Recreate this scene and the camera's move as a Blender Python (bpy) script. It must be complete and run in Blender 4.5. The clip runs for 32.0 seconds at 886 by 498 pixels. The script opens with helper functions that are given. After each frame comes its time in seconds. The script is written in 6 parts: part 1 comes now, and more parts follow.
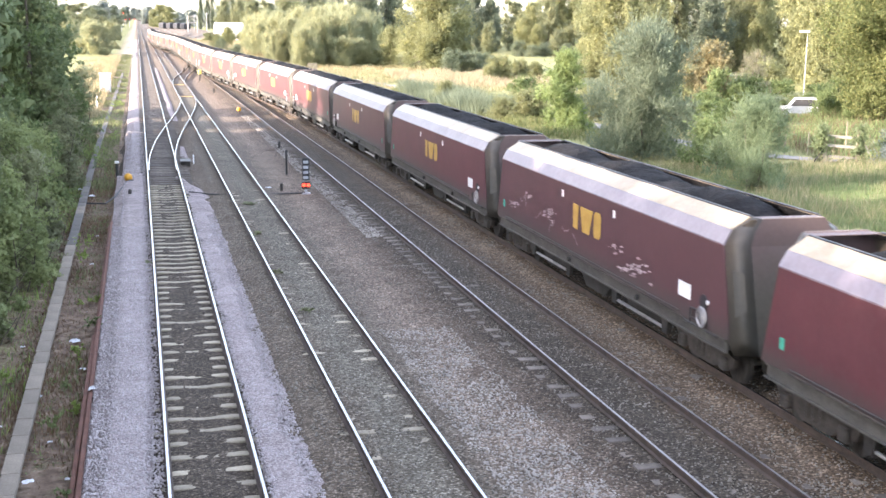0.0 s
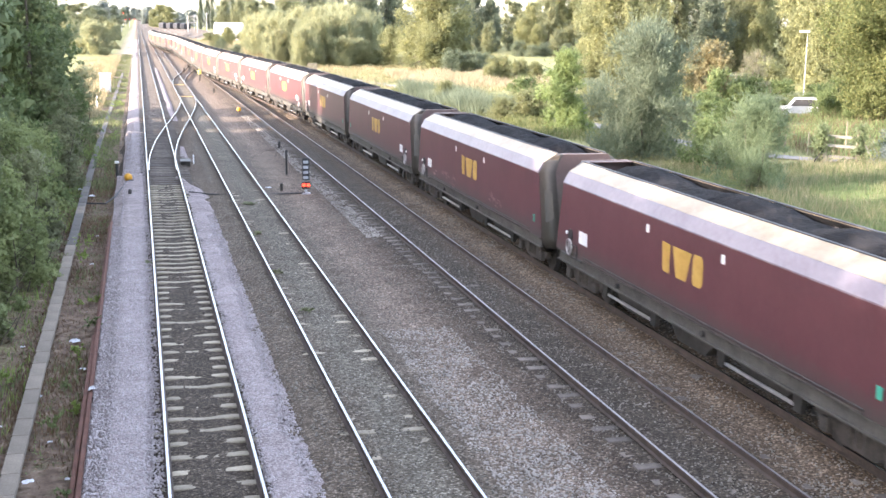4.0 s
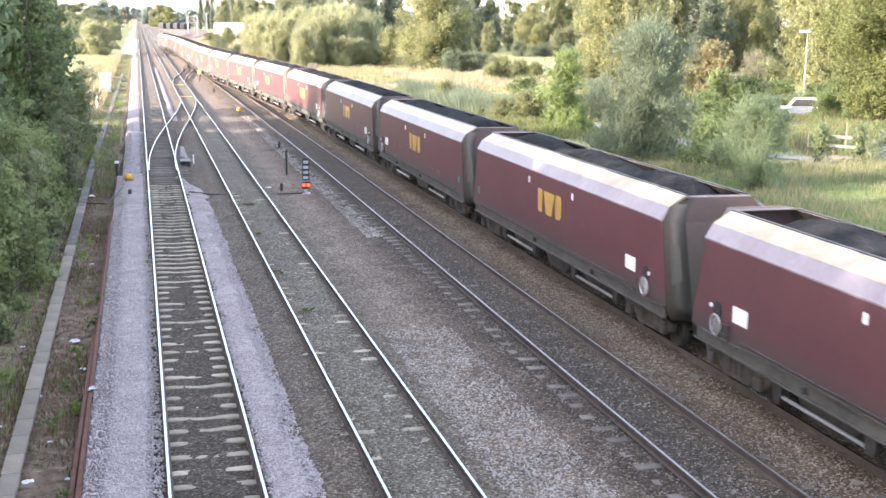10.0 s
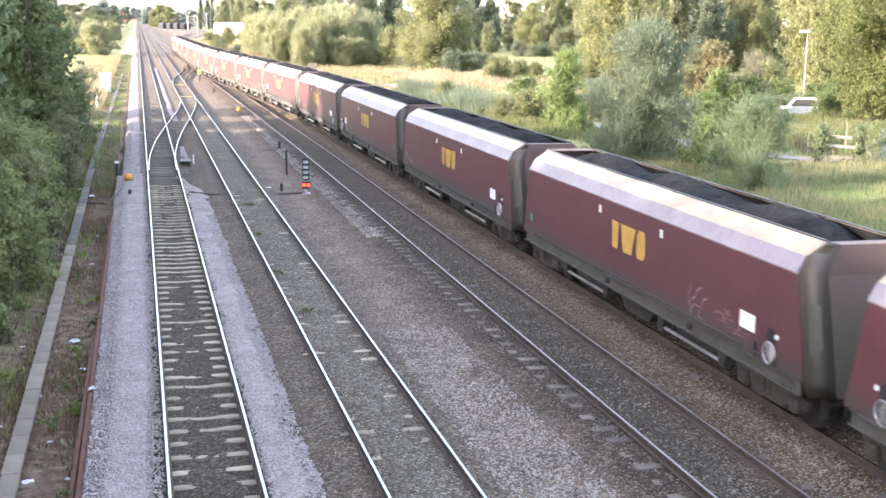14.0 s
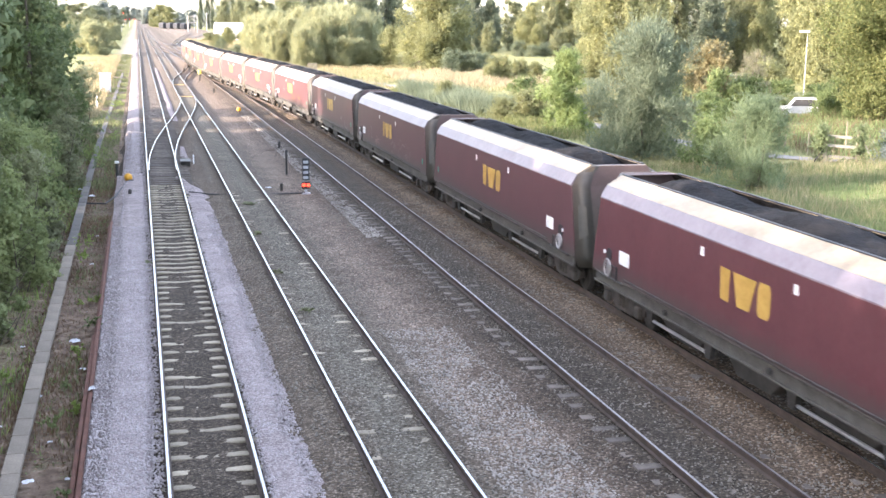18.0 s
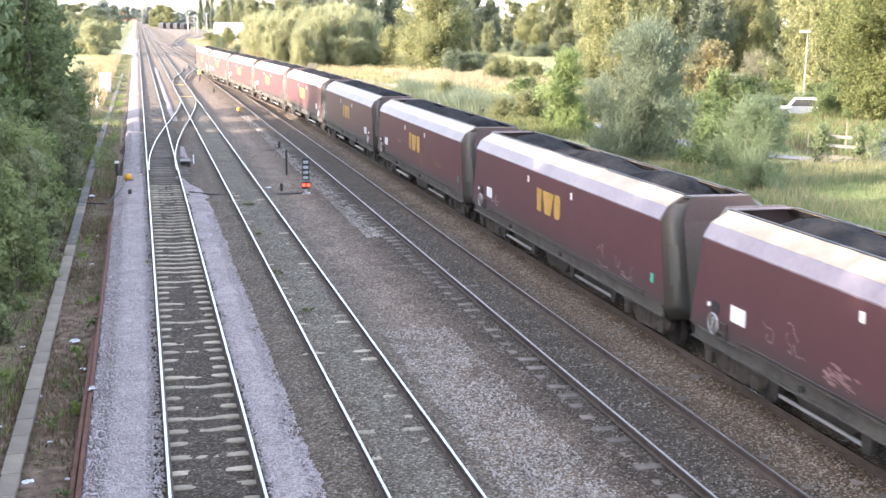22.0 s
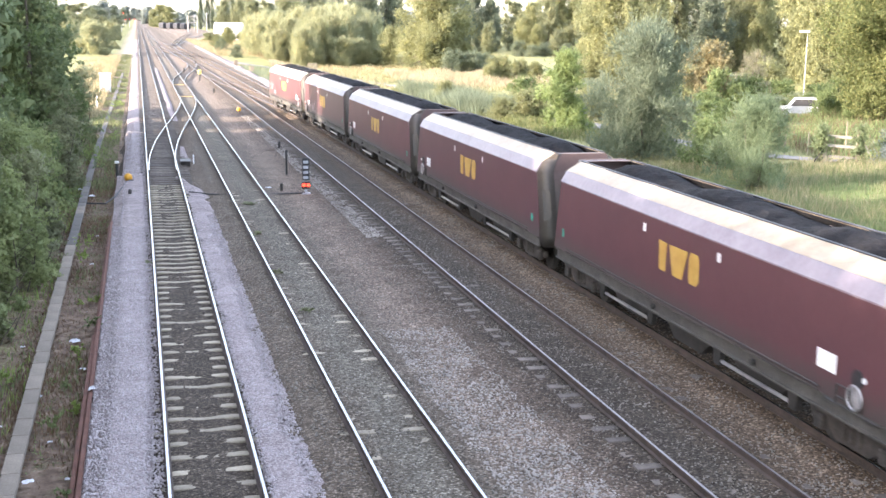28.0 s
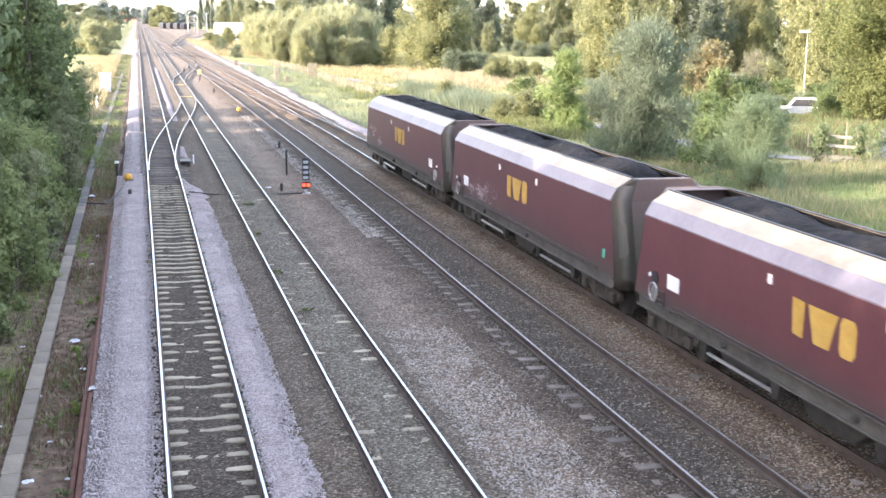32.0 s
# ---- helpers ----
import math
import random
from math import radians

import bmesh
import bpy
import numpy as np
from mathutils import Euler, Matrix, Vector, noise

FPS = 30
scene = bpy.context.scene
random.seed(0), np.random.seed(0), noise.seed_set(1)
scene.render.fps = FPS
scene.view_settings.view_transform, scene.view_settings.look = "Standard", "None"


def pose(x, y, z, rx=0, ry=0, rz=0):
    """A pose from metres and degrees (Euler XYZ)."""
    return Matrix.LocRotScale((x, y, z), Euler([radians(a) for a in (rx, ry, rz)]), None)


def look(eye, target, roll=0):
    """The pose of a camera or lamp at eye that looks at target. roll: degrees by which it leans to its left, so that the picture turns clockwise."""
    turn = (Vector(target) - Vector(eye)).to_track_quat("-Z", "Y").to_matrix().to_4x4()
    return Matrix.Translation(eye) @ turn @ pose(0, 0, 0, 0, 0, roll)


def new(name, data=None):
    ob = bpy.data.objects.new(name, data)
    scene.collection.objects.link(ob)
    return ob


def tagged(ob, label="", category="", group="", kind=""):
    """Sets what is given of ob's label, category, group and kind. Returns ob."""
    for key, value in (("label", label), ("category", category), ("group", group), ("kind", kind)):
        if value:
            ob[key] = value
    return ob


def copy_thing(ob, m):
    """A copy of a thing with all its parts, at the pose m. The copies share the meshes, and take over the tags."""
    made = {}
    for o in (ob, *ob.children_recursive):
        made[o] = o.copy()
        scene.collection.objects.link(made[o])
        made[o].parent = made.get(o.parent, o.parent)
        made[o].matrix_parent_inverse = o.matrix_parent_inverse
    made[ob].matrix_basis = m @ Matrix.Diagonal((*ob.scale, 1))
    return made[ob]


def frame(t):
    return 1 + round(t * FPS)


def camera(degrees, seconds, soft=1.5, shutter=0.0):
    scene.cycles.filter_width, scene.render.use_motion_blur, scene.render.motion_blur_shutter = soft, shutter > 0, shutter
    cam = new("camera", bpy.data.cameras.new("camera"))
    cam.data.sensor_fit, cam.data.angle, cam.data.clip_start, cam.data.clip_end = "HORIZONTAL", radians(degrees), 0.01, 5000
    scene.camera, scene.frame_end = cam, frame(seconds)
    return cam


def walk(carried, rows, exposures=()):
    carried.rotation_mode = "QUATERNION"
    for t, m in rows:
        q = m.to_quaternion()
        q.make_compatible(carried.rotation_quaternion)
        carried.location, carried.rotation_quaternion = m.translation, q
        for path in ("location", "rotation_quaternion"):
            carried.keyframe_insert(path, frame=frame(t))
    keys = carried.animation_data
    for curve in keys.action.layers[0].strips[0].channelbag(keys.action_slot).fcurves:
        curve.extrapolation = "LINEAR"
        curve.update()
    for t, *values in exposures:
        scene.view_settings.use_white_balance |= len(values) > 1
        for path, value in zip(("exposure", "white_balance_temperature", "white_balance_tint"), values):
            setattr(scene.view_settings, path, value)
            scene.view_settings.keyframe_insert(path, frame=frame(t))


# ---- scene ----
# ---------------------------------------------------------------- camera
cam = camera(40.84, 32.0, soft=1.55, shutter=0.3)
YAW, PITCH = radians(14.3236), radians(10.8647)
EYE = Vector((0.0, 0.0, 7.55))
VIEW = look(EYE, EYE + Vector((math.sin(YAW) * math.cos(PITCH), math.cos(YAW) * math.cos(PITCH), -math.sin(PITCH))), 0.806)
walk(cam, [(0.0, VIEW), (32.0, VIEW)], exposures=[(0.0, 2.60, 6750, 17.5), (32.0, 2.60, 6750, 17.5)])

# ---------------------------------------------------------------- world and sun
SUN = Vector((-0.96, -0.20, 0.27)).normalized()
SUN_EL, SUN_ROT = math.asin(SUN.z), math.atan2(SUN.x, SUN.y)
world = bpy.data.worlds.new("sky")
scene.world = world
world.use_nodes = True
wn = world.node_tree
sky = wn.nodes.new("ShaderNodeTexSky")
sky.sky_type, sky.sun_disc, sky.sun_elevation, sky.sun_rotation = "NISHITA", False, SUN_EL, SUN_ROT
sky.air_density, sky.dust_density, sky.ozone_density = 1.0, 1.5, 1.5
wn.nodes["Background"].inputs["Strength"].default_value = 0.15
veil = wn.nodes.new("ShaderNodeMix")  # thin bright haze over the whole sky
veil.data_type, veil.blend_type = "RGBA", "ADD"
veil.inputs[0].default_value, veil.inputs[7].default_value = 1.0, (1.12, 1.12, 1.16, 1)
wn.links.new(sky.outputs[0], veil.inputs[6])
wn.links.new(veil.outputs[2], wn.nodes["Background"].inputs[0])
sun = new("sun", bpy.data.lights.new("sun", "SUN"))
sun.data.energy, sun.data.angle, sun.data.color = 3.7, radians(1.0), (1.0, 0.905, 0.80)
sun.matrix_world = look(SUN * 200, (0, 0, 0))


# ---------------------------------------------------------------- material tools
def nodes_of(name):
    m = bpy.data.materials.new(name)
    m.use_nodes = True
    t = m.node_tree
    return m, t, t.nodes["Principled BSDF"]


def ramp(t, stops, source):
    r = t.nodes.new("ShaderNodeValToRGB")
    while len(r.color_ramp.elements) < len(stops):
        r.color_ramp.elements.new(0.5)
    for e, (p, c) in zip(r.color_ramp.elements, stops):
        e.position, e.color = p, (*c, 1)
    t.links.new(source, r.inputs[0])
    return r.outputs[0]


def noise_of(t, scale, detail=4.0, rough=0.6, coords=None):
    n = t.nodes.new("ShaderNodeTexNoise")
    n.inputs["Scale"].default_value, n.inputs["Detail"].default_value, n.inputs["Roughness"].default_value = scale, detail, rough
    if coords is not None:
        t.links.new(coords, n.inputs["Vector"])
    return n.outputs["Fac"]


def mixed(t, fac, a, b, how="MIX"):
    m = t.nodes.new("ShaderNodeMix")
    m.data_type, m.blend_type = "RGBA", how
    for sock, v in ((m.inputs[0], fac), (m.inputs[6], a), (m.inputs[7], b)):
        if isinstance(v, (int, float)):
            sock.default_value = v
        elif isinstance(v, tuple):
            sock.default_value = (*v, 1)
        else:
            t.links.new(v, sock)
    return m.outputs[2]


def bump_of(t, p, height, strength, distance):
    b = t.nodes.new("ShaderNodeBump")
    b.inputs["Strength"].default_value, b.inputs["Distance"].default_value = strength, distance
    t.links.new(height, b.inputs["Height"])
    t.links.new(b.outputs[0], p.inputs["Normal"])


def coords_of(t, kind="Object"):
    return t.nodes.new("ShaderNodeTexCoord").outputs[kind]


def world_place(t):
    return t.nodes.new("ShaderNodeNewGeometry").outputs["Position"]


def plain(name, dark, light, rough=0.6, metal=0.0, big=1.5, small=25.0, bump=0.3, dist=0.01, spread=0.0):
    """A worn surface: two colours mixed by large stains and fine grain; spread varies it from object to object."""
    m, t, p = nodes_of(name)
    c = coords_of(t)
    a, b = noise_of(t, big, 5, 0.65, c), noise_of(t, small, 3, 0.6, c)
    add = t.nodes.new("ShaderNodeMath")
    add.operation, add.use_clamp = "MULTIPLY_ADD", False
    t.links.new(b, add.inputs[0])
    add.inputs[1].default_value = 0.5
    t.links.new(a, add.inputs[2])
    col = ramp(t, [(0.5, dark), (0.95, light)], add.outputs[0])
    if spread:
        info = t.nodes.new("ShaderNodeObjectInfo")
        v = ramp(t, [(0.0, (1 - spread,) * 3), (1.0, (1 + spread,) * 3)], info.outputs["Random"])
        col = mixed(t, 1.0, col, v, "MULTIPLY")
    t.links.new(col, p.inputs["Base Color"])
    p.inputs["Roughness"].default_value, p.inputs["Metallic"].default_value = rough, metal
    if bump:
        bump_of(t, p, b, bump, dist)
    return m


def leafy(name, dark, light, tip, rough=0.6, through_light=0.5):
    """Leaves: each one a shade of its own, larger patches of lighter growth, some light passing through."""
    m, t, p = nodes_of(name)
    dark, light, tip = [(c[0], c[1], c[2] * 1.2) for c in (dark, light, tip)]
    g = t.nodes.new("ShaderNodeNewGeometry")
    col = ramp(t, [(0.0, tuple(0.45 * a + 0.55 * b for a, b in zip(dark, light))), (0.55, light), (1.0, tuple(0.5 * a + 0.5 * b for a, b in zip(tip, light)))], g.outputs["Random Per Island"])
    patch = ramp(t, [(0.35, (0.78, 0.80, 0.76)), (0.68, (1.12, 1.08, 0.98))], noise_of(t, 0.55, 3, 0.6, g.outputs["Position"]))
    col = mixed(t, 1.0, col, patch, "MULTIPLY")
    t.links.new(col, p.inputs["Base Color"])
    p.inputs["Roughness"].default_value = rough
    p.inputs["Specular IOR Level"].default_value = 0.2
    tr = t.nodes.new("ShaderNodeBsdfTranslucent")
    t.links.new(col, tr.inputs["Color"])
    mx = t.nodes.new("ShaderNodeMixShader")
    mx.inputs[0].default_value = through_light
    t.links.new(p.outputs[0], mx.inputs[1])
    t.links.new(tr.outputs[0], mx.inputs[2])
    t.links.new(mx.outputs[0], t.nodes["Material Output"].inputs["Surface"])
    return m


def stony(name, stops, cell=22.0, bump=0.9, tint=None, rough=0.9, gap=0.5):
    """Broken stone: every stone its own shade, with dark gaps, and larger stains."""
    m, t, p = nodes_of(name)
    c = world_place(t)
    v = t.nodes.new("ShaderNodeTexVoronoi")
    v.inputs["Scale"].default_value = cell
    t.links.new(c, v.inputs["Vector"])
    sep = t.nodes.new("ShaderNodeSeparateColor")
    t.links.new(v.outputs["Color"], sep.inputs[0])
    col = ramp(t, stops, sep.outputs[0])
    edge = ramp(t, [(0.0, (1, 1, 1)), (0.55, (0.85, 0.85, 0.85)), (0.9, (gap,) * 3)], v.outputs["Distance"])
    col = mixed(t, 0.8, col, edge, "MULTIPLY")
    stain = ramp(t, [(0.3, (0.72, 0.70, 0.68)), (0.7, (1.15, 1.13, 1.12))], noise_of(t, 0.7, 5, 0.65, c))
    col = mixed(t, 1.0, col, stain, "MULTIPLY")
    if tint:
        col = tint(t, c, col)
    t.links.new(col, p.inputs["Base Color"])
    p.inputs["Roughness"].default_value = rough
    p.inputs["Specular IOR Level"].default_value = 0.25
    bump_of(t, p, v.outputs["Distance"], bump, -0.03)
    return m


def bands_across(t, c, col):
    """Ground dirt between the rails: bands of oil, silt and clean stone that run along the line with ragged edges."""
    sep = t.nodes.new("ShaderNodeSeparateXYZ")
    t.links.new(c, sep.inputs[0])
    wob = noise_of(t, 0.55, 5, 0.7, c)
    add = t.nodes.new("ShaderNodeMath")
    add.operation = "MULTIPLY_ADD"
    t.links.new(wob, add.inputs[0])
    add.inputs[1].default_value = 1.6
    t.links.new(sep.outputs[0], add.inputs[2])
    rng = t.nodes.new("ShaderNodeMapRange")
    t.links.new(add.outputs[0], rng.inputs[0])
    rng.inputs[1].default_value, rng.inputs[2].default_value = -1.0, 16.0
    at = lambda x: (x + 0.8 + 1.0) / 17.0
    tone = ramp(t, [(at(0.4), (0.62, 0.56, 0.50)), (at(1.8), (0.62, 0.56, 0.50)), (at(2.6), (0.98, 0.86, 0.76)), (at(3.7), (1.08, 1.0, 0.90)), (at(4.5), (1.24, 1.27, 1.19)),
                    (at(5.5), (1.12, 1.05, 0.97)), (at(6.6), (1.72, 1.54, 1.46)), (at(7.4), (1.3, 1.14, 1.05)), (at(8.3), (0.54, 0.47, 0.41)), (at(9.7), (0.58, 0.56, 0.52)),
                    (at(10.6), (0.82, 0.69, 0.57)), (at(11.6), (1.36, 1.15, 0.97)), (at(12.2), (0.95, 0.74, 0.56)), (at(13.6), (0.6, 0.5, 0.4)), (at(14.8), (1.6, 1.45, 1.32))], rng.outputs[0])
    # sunlight on the bed beyond the wood, put into a paler tone
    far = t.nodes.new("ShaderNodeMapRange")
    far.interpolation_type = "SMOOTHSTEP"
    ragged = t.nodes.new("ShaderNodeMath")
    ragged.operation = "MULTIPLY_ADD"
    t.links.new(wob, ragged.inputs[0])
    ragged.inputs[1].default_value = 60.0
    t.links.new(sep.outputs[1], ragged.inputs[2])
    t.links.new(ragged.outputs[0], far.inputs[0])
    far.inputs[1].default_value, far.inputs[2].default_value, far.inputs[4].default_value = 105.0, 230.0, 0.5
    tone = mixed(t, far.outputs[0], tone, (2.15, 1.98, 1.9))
    return mixed(t, 1.0, col, tone, "MULTIPLY")


MAT = {}
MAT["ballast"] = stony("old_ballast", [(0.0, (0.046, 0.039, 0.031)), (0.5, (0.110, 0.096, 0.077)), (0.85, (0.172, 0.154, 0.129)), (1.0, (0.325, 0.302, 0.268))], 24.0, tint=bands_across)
MAT["new_ballast"] = stony("pale_ballast", [(0.0, (0.215, 0.182, 0.178)), (0.5, (0.352, 0.304, 0.300)), (1.0, (0.52, 0.458, 0.452))], 30.0, gap=0.66)
MAT["stones"] = plain("loose_stone", (0.095, 0.084, 0.069), (0.27, 0.247, 0.212), 0.9, 0, 3, 30, 0.3, 0.005)
MAT["pale_stones"] = plain("pale_loose_stone", (0.275, 0.244, 0.240), (0.46, 0.415, 0.412), 0.9, 0, 3, 30, 0.3, 0.005)
MAT["mid_stones"] = plain("dusty_loose_stone", (0.20, 0.182, 0.162), (0.45, 0.415, 0.375), 0.9, 0, 3, 30, 0.3, 0.005)
MAT["rail_side"] = plain("rusty_rail", (0.040, 0.029, 0.024), (0.095, 0.068, 0.054), 0.8, 0.2, 3, 40, 0.3, 0.004)
MAT["rail_top"] = plain("polished_rail", (0.34, 0.355, 0.385), (0.50, 0.515, 0.545), 0.25, 1.0, 1.0, 30, 0.05, 0.001)
MAT["rail_top_dull"] = plain("dull_rail", (0.27, 0.26, 0.255), (0.47, 0.46, 0.455), 0.38, 0.9, 1.0, 30, 0.1, 0.001)
MAT["rust"] = plain("rust", (0.07, 0.030, 0.021), (0.17, 0.075, 0.052), 0.85, 0.1, 2, 30, 0.5, 0.006)
MAT["concrete_sleeper"] = plain("concrete_sleeper", (0.18, 0.155, 0.112), (0.37, 0.322, 0.24), 0.85, 0, 2.5, 30, 0.3, 0.004, 0.25)
MAT["wood_sleeper"] = plain("wood_sleeper", (0.050, 0.042, 0.036), (0.165, 0.140, 0.117), 0.9, 0, 2.0, 22, 0.5, 0.008, 0.3)
MAT["trough"] = plain("concrete_trough", (0.13, 0.107, 0.082), (0.265, 0.223, 0.175), 0.85, 0, 1.2, 25, 0.3, 0.004, 0.15)
# grime and the shade further along, both put into the lid colour
MAT["shaded_grimy_trough"] = plain("shaded_grimy_trough", (0.075, 0.068, 0.060), (0.15, 0.137, 0.12), 0.9, 0, 1.2, 20, 0.4, 0.006, 0.2)
MAT["steel_dark"] = plain("grimy_steel", (0.016, 0.015, 0.014), (0.065, 0.060, 0.055), 0.7, 0.3, 1.5, 18, 0.4, 0.006)
MAT["steel_grey"] = plain("grey_steel", (0.027, 0.025, 0.023), (0.09, 0.084, 0.079), 0.55, 0.3, 1.5, 18, 0.3, 0.004)
MAT["sill"] = plain("dusty_sill", (0.045, 0.042, 0.037), (0.115, 0.107, 0.095), 0.7, 0.1, 1.5, 18, 0.2, 0.004)
MAT["casting"] = plain("rusty_casting", (0.020, 0.018, 0.016), (0.085, 0.072, 0.062), 0.75, 0.1, 2.5, 14, 0.4, 0.006)
MAT["worn_edge"] = plain("worn_edge", (0.13, 0.10, 0.09), (0.27, 0.22, 0.20), 0.6, 0.1, 1.5, 18, 0.1, 0.002)
MAT["pipe"] = plain("pale_pipe", (0.26, 0.245, 0.24), (0.5, 0.48, 0.47), 0.4, 0.6, 1.5, 18, 0.1, 0.002)
MAT["coal"] = plain("coal", (0.007, 0.007, 0.008), (0.026, 0.026, 0.028), 0.95, 0, 1.2, 9.0, 1.0, 0.06)
MAT["coal"].node_tree.nodes["Principled BSDF"].inputs["Specular IOR Level"].default_value = 0.08
MAT["bright_yellow"] = plain("bright_yellow_paint", (0.46, 0.40, 0.08), (0.62, 0.54, 0.16), 0.5, 0, 2, 20, 0.05, 0.002)
MAT["white_paint"] = plain("white_paint", (0.66, 0.66, 0.65), (0.85, 0.85, 0.84), 0.5, 0, 2, 20, 0.05, 0.002)
MAT["yellow_paint"] = plain("yellow_paint", (0.378, 0.225, 0.045), (0.522, 0.333, 0.090), 0.5, 0, 2, 14, 0.05, 0.002)
MAT["green_paint"] = plain("green_paint", (0.03, 0.30, 0.20), (0.06, 0.42, 0.30), 0.5, 0, 2, 20, 0.05, 0.002)
MAT["black_paint"] = plain("black_paint", (0.012, 0.012, 0.013), (0.04, 0.04, 0.042), 0.5, 0, 2, 20, 0.1, 0.002)
MAT["grey_paint"] = plain("grey_paint", (0.30, 0.32, 0.35), (0.45, 0.47, 0.50), 0.5, 0, 3, 30, 0.1, 0.002)
MAT["orange_paint"] = plain("orange_paint", (0.55, 0.25, 0.02), (0.75, 0.40, 0.05), 0.5, 0, 3, 20, 0.1, 0.002)
MAT["wood_grey"] = plain("weathered_wood", (0.15, 0.13, 0.09), (0.31, 0.275, 0.19), 0.85, 0, 3, 25, 0.4, 0.004, 0.2)
MAT["pale_wood"] = plain("bleached_wood", (0.16, 0.147, 0.12), (0.28, 0.265, 0.225), 0.85, 0, 3, 25, 0.4, 0.004, 0.2)
MAT["bark"] = plain("bark", (0.05, 0.042, 0.033), (0.16, 0.13, 0.10), 0.95, 0, 4, 15, 0.8, 0.02)
MAT["lane"] = plain("lane_concrete", (0.14, 0.133, 0.122), (0.23, 0.218, 0.20), 0.85, 0, 0.4, 8, 0.2, 0.01)
MAT["graffiti"] = plain("faded_spray", (0.16, 0.10, 0.105), (0.40, 0.34, 0.35), 0.5, 0, 2.5, 9, 0.05, 0.002, 0.3)
MAT["spray_ochre"] = plain("faded_ochre_spray", (0.13, 0.07, 0.045), (0.215, 0.13, 0.066), 0.5, 0, 2.5, 9, 0.05, 0.002, 0.2)
MAT["spray_rose"] = plain("faint_rose_spray", (0.14, 0.07, 0.075), (0.30, 0.20, 0.20), 0.5, 0, 2.5, 9, 0.05, 0.002, 0.2)
MAT["litter"] = plain("paper_litter", (0.42, 0.43, 0.45), (0.72, 0.74, 0.77), 0.6, 0, 4, 20, 0.2, 0.004)
MAT["car_white"] = plain("white_car_paint", (0.42, 0.44, 0.47), (0.55, 0.57, 0.60), 0.3, 0, 2, 20, 0.02, 0.001)
MAT["white_wall"] = plain("white_cladding", (0.66, 0.65, 0.62), (0.82, 0.80, 0.77), 0.6, 0, 0.2, 3, 0.05, 0.01)
MAT["dark_wall"] = plain("dark_shed", (0.02, 0.022, 0.027), (0.05, 0.052, 0.06), 0.7, 0, 0.2, 3, 0.1, 0.02)


def paint_body(name, slope, pale=1.0, cool=0.30, green=0.27):
    """Maroon wagon paint, faded and dusty: dirt thrown up from the track over the lowest part, rubbed slopes with glare
    and shade put into their colours.
    """
    m, t, p = nodes_of(name)
    c = coords_of(t)
    n1, n2 = noise_of(t, 0.8, 6, 0.7, c), noise_of(t, 7, 5, 0.65, c)
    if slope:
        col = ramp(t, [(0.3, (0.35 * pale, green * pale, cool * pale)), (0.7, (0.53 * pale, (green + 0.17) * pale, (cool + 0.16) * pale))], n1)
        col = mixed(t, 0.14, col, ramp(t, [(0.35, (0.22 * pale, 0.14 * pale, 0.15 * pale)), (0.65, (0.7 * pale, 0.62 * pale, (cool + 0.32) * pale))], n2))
    else:
        col = ramp(t, [(0.3, (0.087, 0.027, 0.033)), (0.75, (0.132, 0.045, 0.052))], n1)
        dusty = ramp(t, [(0.45, (0, 0, 0)), (0.8, (0.28, 0.28, 0.28))], n2)
        col = mixed(t, dusty, col, (0.135, 0.075, 0.075))
        info = t.nodes.new("ShaderNodeObjectInfo")
        fade = ramp(t, [(0.0, (0.0,) * 3), (1.0, (0.6,) * 3)], info.outputs["Random"])
        col = mixed(t, fade, col, (0.088, 0.049, 0.053))
        sep = t.nodes.new("ShaderNodeSeparateXYZ")
        t.links.new(c, sep.inputs[0])
        up = t.nodes.new("ShaderNodeMath")
        up.operation = "MULTIPLY_ADD"
        t.links.new(n2, up.inputs[0])
        up.inputs[1].default_value = -0.5
        t.links.new(sep.outputs[2], up.inputs[2])
        dirt = ramp(t, [(0.0, (0.95,) * 3), (0.26, (0.0,) * 3)], up.outputs[0])
        scale = t.nodes.new("ShaderNodeMapRange")
        t.links.new(up.outputs[0], scale.inputs[0])
        scale.inputs[1].default_value, scale.inputs[2].default_value, scale.inputs[3].default_value, scale.inputs[4].default_value = 0.9, 1.36, 0.9, 0.0
        col = mixed(t, scale.outputs[0], col, (0.062, 0.052, 0.048))
    t.links.new(col, p.inputs["Base Color"])
    p.inputs["Roughness"].default_value = 0.42 if slope else 0.42
    bump_of(t, p, n2, 0.03, 0.006)
    return m


MAT["maroon"] = paint_body("maroon_paint", False)
# sun and sky glare put into the upper slope's colour, shade into the lower's
MAT["slope"] = paint_body("sunlit_maroon_slope", True, 0.80, 0.15, 0.265)
MAT["low_slope"] = paint_body("shaded_maroon_slope", True, 0.52, 0.33, 0.28)


